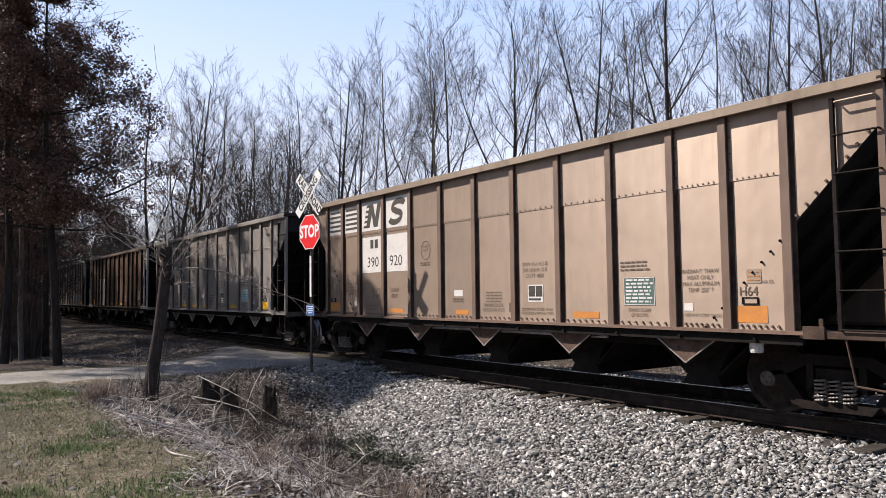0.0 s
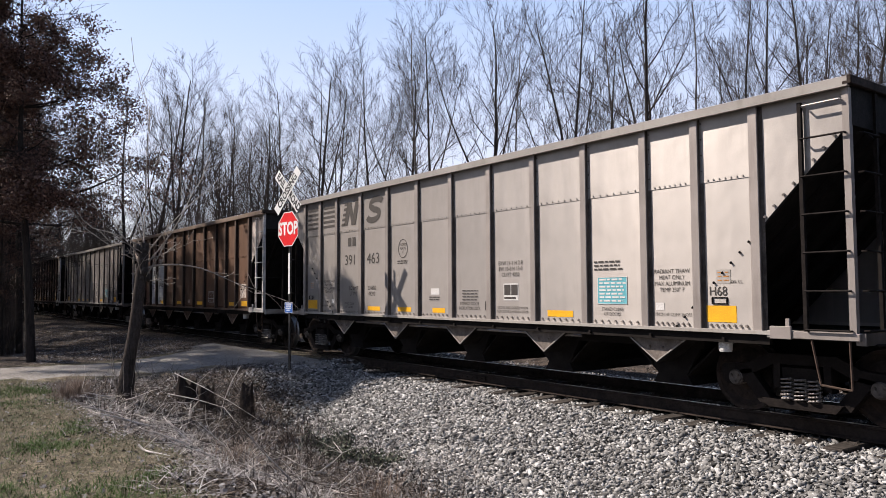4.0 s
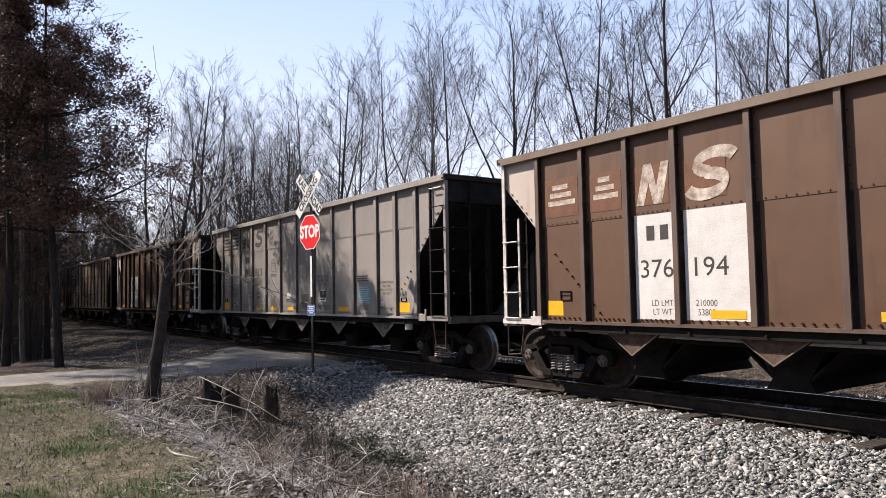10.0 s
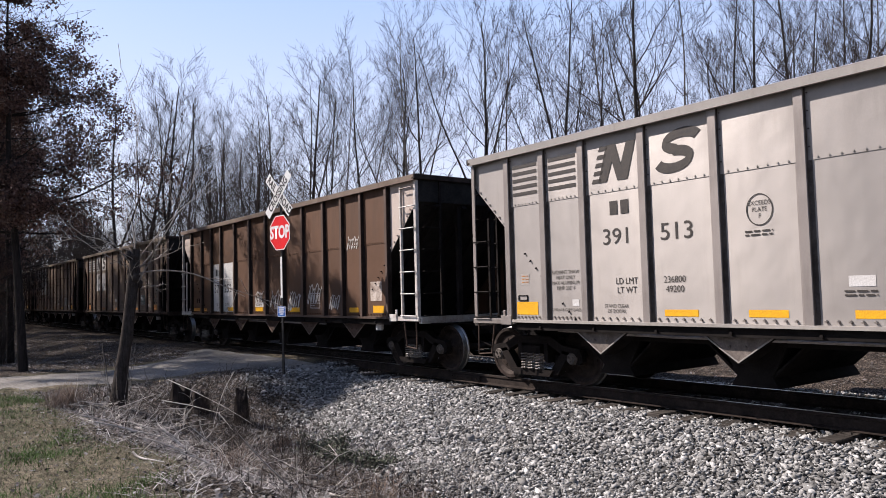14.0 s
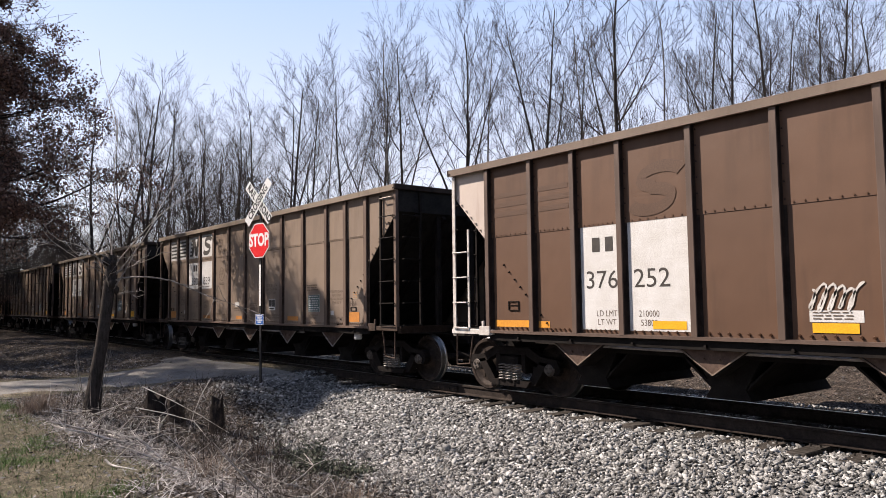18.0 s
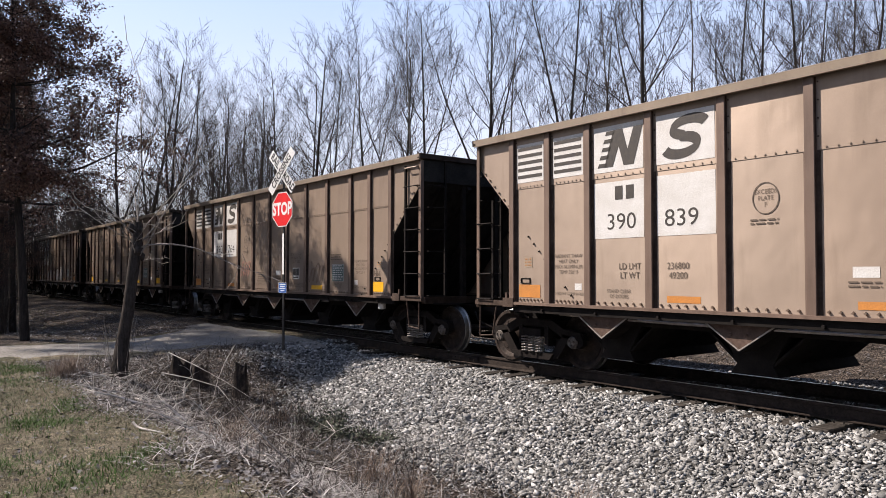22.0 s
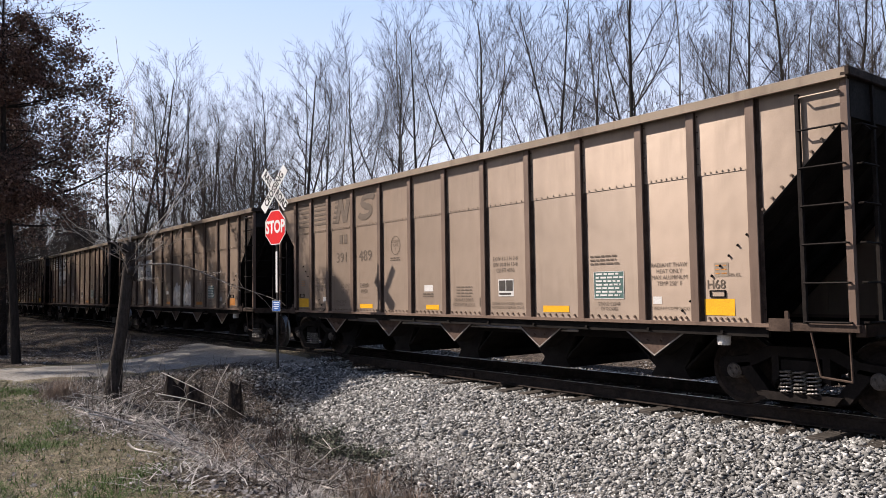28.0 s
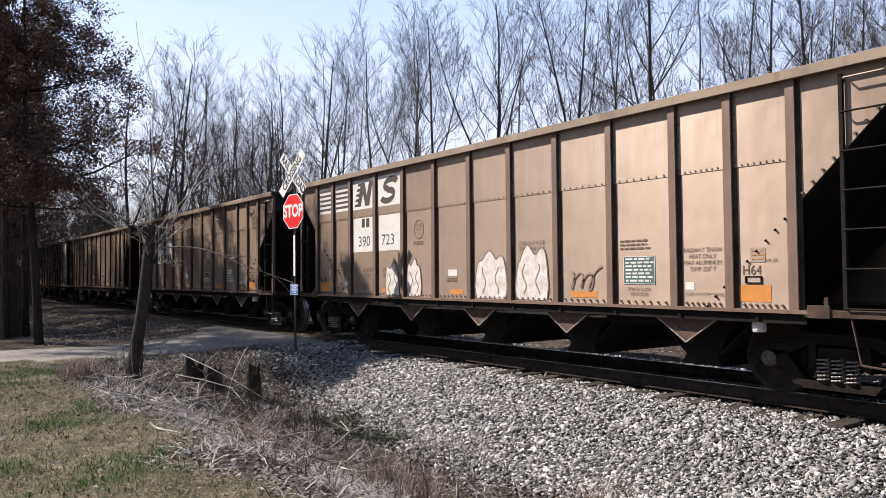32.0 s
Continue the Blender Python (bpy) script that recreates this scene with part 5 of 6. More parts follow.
def grow(r, height, radius, limbs, first=0.3, reach=0.33, rise=0.75, twigs=5, wander=0.05, depth=3, aim=None, fork=0, taper=0.75, lift=0.06, shy=0.0):
    """Branch segments of one bare tree, by level; a forked tree has leaders beside its trunk."""
    levels = [[] for _ in range(4)]

    def branch(p, d, length, rad, level, forks=0, count=0):
        steps = (16, 9, 5, 3)[level]
        kids = []
        for i in range(steps):
            jig = (0.010 + 0.35 * wander, 0.075, 0.085, 0.10)[level]
            d = (d + Vector((r.gauss(0, jig), r.gauss(0, jig), r.gauss(0, jig) + (0.04, lift, lift, 0.04)[level]))).normalized()
            q = p + d * (length / steps)
            f0, f1 = 1 - i / steps * 0.8, 1 - (i + 1) / steps * 0.8
            levels[level].append((p, q, rad * f0, rad * f1))
            frac = (i + 1) / steps
            kids.append((q, d.copy(), frac, rad * f1))
            p = q
        if level >= depth:
            return
        if level == 0:
            for j in range(forks):
                q, dd, frac, rr = kids[int(steps * r.uniform(0.18, 0.42))]
                az = r.uniform(0, 6.28)
                branch(q, Vector((0.34 * math.cos(az), 0.34 * math.sin(az), 1)).normalized(), length * r.uniform(0.45, 0.62), rr * 0.7, 0, 0, limbs // 2)
            n = count or limbs
            for j in range(n):
                f = first + (0.99 - first) * (j + r.random()) / n
                q, dd, frac, rr = kids[min(len(kids) - 1, int(f * len(kids)))]
                az = j * 2.4 + r.uniform(-0.5, 0.5) if aim is None else aim + r.uniform(-0.9, 0.9)
                up = rise * r.uniform(0.65, 1.3) + 0.5 * max(0, f - 0.6)
                nd = Vector((math.cos(az), math.sin(az), up)).normalized()
                ln = length * reach * (1.08 - taper * f) * r.uniform(0.7, 1.25) / (1 - first) * 0.8 * (1 - shy * max(0.0, math.cos(az)))
                branch(q, nd, ln, rr * r.uniform(0.36, 0.56), 1)
        else:
            n = (0, 9, twigs)[level]
            for j in range(n):
                f = 0.2 + 0.8 * (j + r.random()) / n
                q, dd, frac, rr = kids[min(len(kids) - 1, int(f * len(kids)))]
                side = dd.orthogonal().normalized()
                side.rotate(Matrix.Rotation(r.uniform(0, 6.28), 3, dd))
                nd = (dd * 0.85 + side * r.uniform(0.5, 1.0) + Vector((0, 0, 4.0 * lift))).normalized()
                branch(q, nd, length * r.uniform(0.32, 0.58), max(0.0055, rr * 0.6), level + 1)

    branch(Vector((0, 0, -0.1)), Vector((r.gauss(0, 0.025), r.gauss(0, 0.025), 1)).normalized(), height, radius, 0, fork)
    return levels


def as_arrays(segs, least=0.0):
    p = np.array([s[0] for s in segs])
    q = np.array([s[1] for s in segs])
    return p, q, np.maximum(least, np.array([s[2] for s in segs])), np.maximum(least, np.array([s[3] for s in segs]))


def join(*pairs):
    verts, faces, n = [], [], 0
    for v, f in pairs:
        verts.append(v)
        faces.append(f + n)
        n += len(v)
    return np.concatenate(verts), np.concatenate(faces)


def tree_meshes(seed, bark, twig, least=0.011, **kw):
    lv = grow(random.Random(seed), **kw)
    trunk = join(tubes(as_arrays(lv[0]), 8), tubes(as_arrays(lv[1]), 5))
    fine = lv[2] + lv[3]
    crown = tubes(as_arrays(fine, least), 3)
    return raw_mesh("trunk", *trunk, bark, True), raw_mesh("crown", *crown, twig), lv


def plant(meshes, x, y, size, turn, label, name="bare_tree", group="", lean=0.0):
    tree = new(name)
    tree.matrix_basis = pose(x, y, ground_z(x, y) - 0.05, lean, 0, turn) @ Matrix.Diagonal((size, size, size, 1))
    tagged(tree, label, "tree", group)
    put("trunk", meshes[0], tree)
    put("crown", meshes[1], tree)
    return tree


TALL = [tree_meshes(100 + i, M["bark"] if i % 3 else M["bark_pale"], M["twig"], 0.0058, height=16.0, radius=0.10 + 0.02 * (i % 3), limbs=13 + 2 * (i % 3), first=0.24 + 0.05 * (i % 3), reach=0.29 + 0.025 * (i % 4), rise=0.85 + 0.22 * (i % 3), twigs=5, wander=0.03 + 0.02 * (i % 3), fork=i % 3) for i in range(8)]
WIDE = [tree_meshes(200 + i, M["bark"], M["twig"], 0.0058, height=13.0, radius=0.13, limbs=14, first=0.18, reach=0.37, rise=0.85, twigs=5, wander=0.06, fork=1 + i % 2) for i in range(4)]
BUSH = [tree_meshes(300 + i, M["bark"], M["twig"], 0.006, height=5.0, radius=0.05, limbs=16, first=0.08, reach=0.42, rise=0.9, twigs=4, wander=0.08) for i in range(3)]

# trees that stand out against the sky beyond the track: bearing from the camera, distance, height, kind
ROW = [(76.6, 60, 19.3, "w", 0), (73.7, 60, 20.9, "w", 1), (70.2, 58, 16.8, "t", 2), (67.3, 55, 16.4, "w", 3), (65.5, 52, 18.1, "t", 4), (63.4, 50, 18.5, "w", 1),
       (60.7, 48, 16.5, "t", 6), (58.5, 46, 17.4, "t", 7), (55.3, 42, 19.0, "t", 0), (54.0, 42, 18.0, "t", 1), (50.1, 40, 19.0, "t", 2), (47.8, 44, 18.2, "t", 3),
       (44.6, 40, 19.7, "t", 4), (42.9, 42, 18.8, "t", 5), (39.5, 42, 19.2, "t", 6), (37.1, 37, 20.0, "w", 3), (34.6, 42, 19.2, "t", 0), (32.3, 40, 18.1, "t", 1),
       (29.5, 40, 18.3, "t", 2), (27.4, 38, 18.2, "w", 3), (25.4, 40, 17.6, "t", 4), (23.7, 38, 17.6, "t", 5), (75.1, 64, 21.1, "w", 2), (72.3, 62, 19.9, "t", 7),
       (68.5, 60, 16.3, "t", 0), (62.1, 52, 18.4, "t", 1), (56.7, 46, 18.1, "t", 2), (22.1, 40, 17.6, "t", 3), (19.6, 40, 17.1, "t", 4)]


def plant_row():
    r = random.Random(11)
    for bearing, dist, top, kind, k in ROW:
        a = radians(bearing)
        x, y = -dist * math.sin(a), dist * math.cos(a)
        src, h = (TALL[k], 16.0) if kind == "t" else (WIDE[k], 13.0)
        plant(src, x, y, 0.87 * top / h, r.uniform(0, 360), "tall bare winter tree with grey bark behind the track", group="bare trees behind the track")
    for i in range(12):
        a = radians(r.uniform(12, 80))
        near = 17.5 if a < radians(62) else 15.0
        y = near + 26 * r.random() ** 1.3
        x = -y * math.tan(a)
        if x < -95:
            continue
        kind = r.random()
        src, h = (TALL[r.randrange(8)], 16.0) if kind < 0.62 else (WIDE[r.randrange(4)], 13.0)
        top = r.uniform(7.5, 11.5) * (1.0 + 0.006 * max(0, -x - 30))
        plant(src, x, y, top / h, r.uniform(0, 360), "slender bare winter tree in the woods behind the track", group="bare trees behind the track")
    for i in range(60):
        x = r.uniform(-70, 8)
        y = r.uniform(15.6, 22)
        plant(BUSH[r.randrange(3)], x, y, r.uniform(0.5, 1.1), r.uniform(0, 360), "leafless brush on the bank behind the track", "bare_shrub", "leafless shrubs")


plant_row()


def leaf_cloud(r, centres, per, spread, size):
    """Many small bent leaves round the given points, as one mesh."""
    g = np.random.default_rng(r)
    c = np.repeat(np.array(centres), per, axis=0)
    n = len(c)
    c = c + g.normal(0, spread, (n, 3)) * np.array([1, 1, 0.8])
    u = g.normal(0, 1, (n, 3))
    u /= np.linalg.norm(u, axis=1)[:, None]
    w = np.cross(u, g.normal(0, 1, (n, 3)))
    w /= np.linalg.norm(w, axis=1)[:, None]
    s = size * g.uniform(0.6, 1.4, (n, 1))
    v = np.stack([c - u * s, c + w * s * 0.55, c + u * s, c - w * s * 0.55], axis=1).reshape(-1, 3)
    return v, np.arange(n)[:, None] * 4 + np.array([[0, 1, 2, 3]])


def oak(seed, x, y, height, radius, label, leaves=5, spread=0.26, first=0.22, reach=0.34, size=0.075, thin=1.0, rise=0.55, limbs=26, lift=0.0, shy=0.0, taper=1.0):
    """An oak that keeps its brown leaves through the winter: a straight trunk, level limbs and leafy sprays."""
    lv = grow(random.Random(seed), height=height, radius=radius, limbs=limbs, first=first, reach=reach, rise=rise, twigs=4, wander=0.02, lift=lift, taper=taper, shy=shy)
    tree = new("oak_tree")
    tree.location = (x, y, ground_z(x, y) - 0.05)
    tagged(tree, label, "tree", "oaks beside the lane")
    put("trunk", raw_mesh("trunk", *join(tubes(as_arrays(lv[0]), 10), tubes(as_arrays(lv[1]), 5)), M["bark_dark"], True), tree)
    put("twig_spray", raw_mesh("twig_spray", *tubes(as_arrays(lv[2] + lv[3], 0.005), 3), M["bark_dark"]), tree)
    r = random.Random(seed + 1)
    # leaves cling in sprays: some twigs are full, others bare
    tips = [s[1] for s in lv[3] + lv[2] if r.random() < thin * smooth(-0.12, 0.12, noise.noise(s[1] * 0.62) + 0.5 * noise.noise(s[1] * 1.9))]
    put("crown", raw_mesh("crown", *leaf_cloud(seed, tips, leaves, spread, size), M["dead_leaf"]), tree, None, "clinging dark brown dead leaves")
    return tree


oak(5, -22.45, 3.04, 10.2, 0.125, "tall conical oak holding dark brown leaves beside the lane", 20, 0.12, 0.33, 0.40, 0.040, 0.80, 0.16, 46, 0.0, 0.6, 0.92)
DEEP = [oak(9, -24.1, 1.9, 10.4, 0.13, "broad oak with rust-brown leaves at the wood's edge", 15, 0.13, 0.42, 0.21, 0.040, 0.7, 0.3, 32),
        oak(10, -29.6, 3.6, 11.4, 0.12, "dark leafy oak deep in the wood", 14, 0.15, 0.36, 0.28, 0.044, 0.55, 0.3, 32)]


def more_oaks():
    r = random.Random(63)
    spots = [(-33.6, 3.7), (-37.0, 3.4), (-40.5, 3.9), (-44.5, 3.3), (-48.5, 4.4), (-53.0, 4.2), (-58.0, 5.0), (-64.0, 5.2), (-52.0, 1.6), (-36.5, 0.8), (-60.0, 6.4), (-68.0, 6.8), (-76.0, 6.6)]
    for k, (x, y) in enumerate(spots):
        size = r.uniform(0.85, 1.02)
        copy_thing(DEEP[0 if k in (4, 8, 10) else 1], pose(x, y, ground_z(x, y) - 0.05, 0, 0, r.uniform(0, 360)) @ Matrix.Diagonal((size, size, size, 1)))
    for x, y in ((-25.4, 1.2), (-27.8, 2.9), (-31.6, 3.0), (-38.5, 3.2)):
        size = r.uniform(0.32, 0.44)
        young = copy_thing(DEEP[1], pose(x, y, ground_z(x, y) - 0.05, 0, 0, r.uniform(0, 360)) @ Matrix.Diagonal((size, size, size, 1)))
        tagged(young, "young oak with clinging brown leaves under the tall trees", "tree", "oaks beside the lane")


more_oaks()


def clear_of_lane(x, y):
    """True where a tree's shadow falls past the lane and the crossing."""
    return y - 0.795 * x > 23.5


def plant_left_wood():
    """The wood on the near side of the track, past the lane."""
    r = random.Random(17)
    spots = [(-26.9, 2.6), (-28.2, 1.9), (-33, 2.0), (-36, 3.6), (-42, 4.2), (-46, 4.6), (-52, 5.2)]
    for x, y in spots:
        plant(TALL[r.randrange(8)], x, y, r.uniform(0.55, 0.65) if x > -25 else r.uniform(0.7, 0.85), r.uniform(0, 360), "dark slender bare tree in the shaded wood", group="trees of the shaded wood")
    for i in range(8):
        x = -28.5 - 4.2 * i
        y = -0.09 * x + r.uniform(-1.0, 0.3)
        plant(WIDE[r.randrange(4)], x, y, 0.85 * r.uniform(0.93, 1.05), r.uniform(0, 360), "crowded bare tree in the shaded wood", group="trees of the shaded wood")
    for i in range(44):
        x, y = r.uniform(-75, -26), r.uniform(-10, 4.0)
        if y > -0.095 * x - 1.0 or not clear_of_lane(x, y):
            continue
        plant(TALL[r.randrange(8)], x, y, r.uniform(0.65, 1.05), r.uniform(0, 360), "bare tree in the shaded wood past the lane", group="trees of the shaded wood")
    for i in range(26):
        x = r.uniform(-44, -25.5)
        y = r.uniform(0.03, 0.105) * -x
        plant(BUSH[r.randrange(3)], x, y, r.uniform(0.45, 0.9), r.uniform(0, 360), "dense leafless undergrowth at the wood's edge", "bare_shrub", "leafless shrubs")


plant_left_wood()


def plant_far():
    """Deeper woods all round, and undergrowth below them."""
    r = random.Random(51)
    for i in range(22):
        x, y = r.uniform(-100, -40), r.uniform(14.6, 22.0)
        plant(WIDE[r.randrange(4)], x, y, r.uniform(0.6, 0.85), r.uniform(0, 360), "dark bare tree crowding the far side of the track", group="trees of the far woods")
    for i in range(12):
        x, y = r.uniform(-80, -54), r.uniform(5.0, 6.3)
        plant(TALL[r.randrange(8)], x, y, r.uniform(0.6, 0.8), r.uniform(0, 360), "bare tree leaning towards the track", group="trees of the far woods")
    for i in range(14):
        x, y = r.uniform(-112, -72), r.uniform(13.8, 17.5)
        plant(WIDE[r.randrange(4)], x, y, r.uniform(0.65, 0.9), r.uniform(0, 360), "dark bare tree beside the far track", group="trees of the far woods")
    for i in range(16):
        x, y = r.uniform(-170, -124), r.uniform(13.5, 22.0)
        plant(WIDE[r.randrange(4)], x, y, r.uniform(0.8, 1.15), r.uniform(0, 360), "bare tree far down the track", group="trees of the far woods")
    for i in range(44):
        x, y = r.uniform(-130, -58), r.uniform(-6, 34)
        if 6.5 < y < 14.0:
            continue
        plant(WIDE[r.randrange(4)] if r.random() < 0.6 else TALL[r.randrange(8)], x, y, r.uniform(0.7, 1.05), r.uniform(0, 360), "bare tree in the far woods", group="trees of the far woods")
    for i in range(80):
        x, y = r.uniform(-75, 14), 17.5 + 26 * r.random()
        plant(BUSH[r.randrange(3)], x, y, r.uniform(0.7, 1.3), r.uniform(0, 360), "leafless undergrowth in the woods behind the track", "bare_shrub", "leafless shrubs")
    for i in range(24):
        x, y = r.uniform(-80, -50), r.uniform(5.0, 7.2)
        plant(BUSH[r.randrange(3)], x, y, r.uniform(0.7, 1.2), r.uniform(0, 360), "leafless undergrowth crowding the track", "bare_shrub", "leafless shrubs")
    for i in range(24):
        x = r.uniform(-90, -46)
        y = r.uniform(-4, 5)
        plant(BUSH[r.randrange(3)], x, y, r.uniform(0.8, 1.4), r.uniform(0, 360), "leafless undergrowth in the far wood", "bare_shrub", "leafless shrubs")


plant_far()


def plant_behind():
    """Unseen trees added behind the camera: they close the place and hold back sky light."""
    r = random.Random(31)
    for i in range(64):
        x, y = (r.uniform(2, 34), r.uniform(-24, -4)) if i % 2 else (r.uniform(-60, 30), r.uniform(-36, -18))
        plant(TALL[r.randrange(8)] if r.random() < 0.5 else WIDE[r.randrange(4)], x, y, r.uniform(0.7, 1.0), r.uniform(0, 360), "unseen bare tree added behind the lawn to block sky light", group="trees behind the lawn")
    for i in range(14):
        x, y = r.uniform(14, 45), r.uniform(-18, 7)
        plant(WIDE[r.randrange(4)], x, y, r.uniform(0.7, 1.0), r.uniform(0, 360), "unseen bare tree added behind the lawn to block sky light", group="trees behind the lawn")


plant_behind()


def build_sapling():
    """The young tree at the lawn's edge: a leaning trunk, a crowded fork, thin shoots and one long drooping branch."""
    tree = new("young_tree")
    x, y = -14.5, 3.50
    tree.location = (x, y, -0.22)
    tagged(tree, "young leafless tree with a knotted fork at the lawn's edge", "tree")
    r = random.Random(23)
    seg0, seg1, seg2 = [], [], []
    pts = [Vector((0, 0, -0.1)), Vector((0.0, 0.06, 0.5)), Vector((0.02, 0.14, 1.1)), Vector((0.03, 0.20, 1.7)), Vector((0.02, 0.26, 2.25)), Vector((0.0, 0.30, 2.75))]
    rad = [0.16, 0.125, 0.11, 0.105, 0.11, 0.08]
    for i in range(5):
        seg0.append((pts[i], pts[i + 1], rad[i], rad[i + 1]))

    def shoot(p, d, length, rr, level, lift=0.05):
        steps = 6 if level < 2 else 4
        for i in range(steps):
            d = (d + Vector((r.gauss(0, 0.13), r.gauss(0, 0.13), r.gauss(0, 0.10) + lift))).normalized()
            q = p + d * length / steps
            (seg1 if level < 1 else seg2).append((p, q, rr * (1 - 0.8 * i / steps), rr * (1 - 0.8 * (i + 1) / steps)))
            if level < 2 and i > 0 and r.random() < 0.48:
                for k in range(1):
                    s = d.orthogonal().normalized()
                    s.rotate(Matrix.Rotation(r.uniform(0, 6.28), 3, d))
                    shoot(q, (d + s * r.uniform(0.5, 1.1)).normalized(), length * r.uniform(0.28, 0.5), max(0.006, rr * 0.5), level + 1, 0.06)
            p = q

    for k in range(15):
        a = k * 2.4
        base = pts[4].lerp(pts[5], r.uniform(-0.5, 1.0))
        tall = k % 3 == 0
        shoot(base, Vector((math.cos(a), math.sin(a), r.uniform(1.2, 2.6) if tall else r.uniform(-0.1, 1.3))).normalized(), r.uniform(1.6, 2.7) if tall else r.uniform(0.5, 1.4), r.uniform(0.009, 0.019), 0, 0.03)
    # the long drooping branch
    p, d = pts[4].copy(), Vector((0.45, 0.80, 0.55)).normalized()
    rr = 0.020
    for i in range(12):
        d = (d + Vector((0.02, 0.03, -0.135 if i < 8 else 0.04)) + Vector((r.gauss(0, 0.06), r.gauss(0, 0.06), r.gauss(0, 0.05)))).normalized()
        q = p + d * 0.22
        seg1.append((p, q, rr * (1 - 0.07 * i), rr * (1 - 0.07 * (i + 1))))
        if i > 4:
            shoot(q, (d + Vector((r.gauss(0, 0.5), r.gauss(0, 0.5), r.gauss(0, 0.5)))).normalized(), 0.5, 0.009, 2, -0.02)
        p = q
    for k in range(9):
        a = r.uniform(0, 6.28)
        seg2.append((Vector((0.13 * math.cos(a), 0.13 * math.sin(a), 0)), Vector((0.3 * math.cos(a), 0.3 * math.sin(a), r.uniform(0.5, 1.1))), 0.008, 0.003))
    put("trunk", raw_mesh("trunk", *tubes(as_arrays(seg0), 12), M["bark_mid"], True), tree)
    put("limb_fork", raw_mesh("limb_fork", *tubes(as_arrays(seg1, 0.006), 5), M["bark_shoot"], True), tree)
    put("twig_spray", raw_mesh("twig_spray", *tubes(as_arrays(seg2, 0.005), 3), M["bark_shoot"]), tree, None, "", "stuff")
    for k in range(16):
        c = pts[4].lerp(pts[5], r.uniform(-0.35, 0.9)) + Vector((r.gauss(0, 0.07), r.gauss(0, 0.07), 0))
        bm = bmesh.new()
        bmesh.ops.create_icosphere(bm, subdivisions=1, radius=1.0, matrix=Matrix.Diagonal((r.uniform(0.05, 0.10), r.uniform(0.05, 0.10), r.uniform(0.05, 0.12), 1)))
        part("bark_knot", bm, M["bark_mid"], tree, "", pose(*c), True)
    return tree


build_sapling()


# ---- ground cover ----
def blades(name, label, category, n, place, height, width, bend, material, flat=0.0, seed=1, parts=2):
    """Thin tapering bent strips, as one mesh of kind stuff."""
    g = np.random.default_rng(seed)
    pts = np.array(place(g, n))
    n = len(pts)
    az = g.uniform(0, 2 * np.pi, n)
    h = height * g.uniform(0.45, 1.35, n)
    d = np.stack([np.cos(az), np.sin(az), np.zeros(n)], 1)
    side = np.stack([-np.sin(az), np.cos(az), np.zeros(n)], 1)
    lean = np.clip(g.normal(flat, 0.22, n), 0.0, 1.45)
    verts, faces = [], []
    p = pts.copy()
    rows = [(p - side * width * 0.5, p + side * width * 0.5)]
    for k in range(parts):
        ang = lean + bend * (k + 0.5) / parts * g.uniform(0.3, 1.5, n)
        step = (h / parts)[:, None] * (d * np.sin(ang)[:, None] + np.array([[0, 0, 1.0]]) * np.cos(ang)[:, None])
        p = p + step
        w = width * 0.5 * (1 - (k + 1) / (parts + 0.35))
        rows.append((p - side * w, p + side * w))
    v = np.stack([q for row in rows for q in row], 1)
    m = v.shape[1]
    base = np.arange(n)[:, None] * m
    f = np.concatenate([base + np.array([[2 * k, 2 * k + 1, 2 * k + 3, 2 * k + 2]]) for k in range(parts)])
    return tagged(put(name, raw_mesh(name, v.reshape(-1, 3), f, material)), label, category, kind="stuff")


def spot(g, n, box4, keep):
    out = []
    xs, ys, us = g.uniform(box4[0], box4[1], n), g.uniform(box4[2], box4[3], n), g.uniform(0, 1, n)
    for x, y, u in zip(xs, ys, us):
        if u < keep(x, y):
            out.append((x, y, ground_z(x, y)))
    return out


def lawn_edge(x, y):
    return 2.6 + 0.8 * noise.noise((x * 0.5, y * 0.5, 9))


def on_lawn(x, y):
    v = noise.noise((x * 0.45, y * 0.45, 0)) * 0.5 + 0.5
    return (0.25 + 0.75 * v) * (1 - smooth(lawn_edge(x, y) - 0.3, lawn_edge(x, y) + 0.3, y))


def on_green(x, y):
    near = sum(math.exp(-((x - a) ** 2 + (y - b) ** 2) / (2 * c * c)) for a, b, c in ((-6.9, 2.25, 0.28), (-7.4, 1.95, 0.25), (-6.8, 1.2, 0.35), (-7.7, 0.8, 0.3), (-9.9, 1.45, 0.30), (-10.6, 2.1, 0.32), (-11.4, 2.4, 0.3), (-15.0, 1.7, 0.7), (-16.2, 2.6, 0.6), (-15.6, 0.6, 0.6)))
    v = noise.noise((x * 1.6, y * 1.6, 5))
    return min(1.0, near * smooth(-0.3, 0.3, v) + 0.04) * (1 - smooth(lawn_edge(x, y) - 0.2, lawn_edge(x, y) + 0.1, y))


def in_ditch(x, y):
    v = noise.noise((x * 0.8, y * 0.8, 7)) * 0.5 + 0.5
    e = lawn_edge(x, y)
    return smooth(e - 0.5, e + 0.4, y) * (1 - smooth(6.2, 7.4, y + 0.18 * (x + 10))) * (0.35 + 0.65 * v)


def in_woods(x, y):
    v = noise.noise((x * 0.25, y * 0.25, 4)) * 0.5 + 0.5
    return smooth(0.2, 0.6, v)


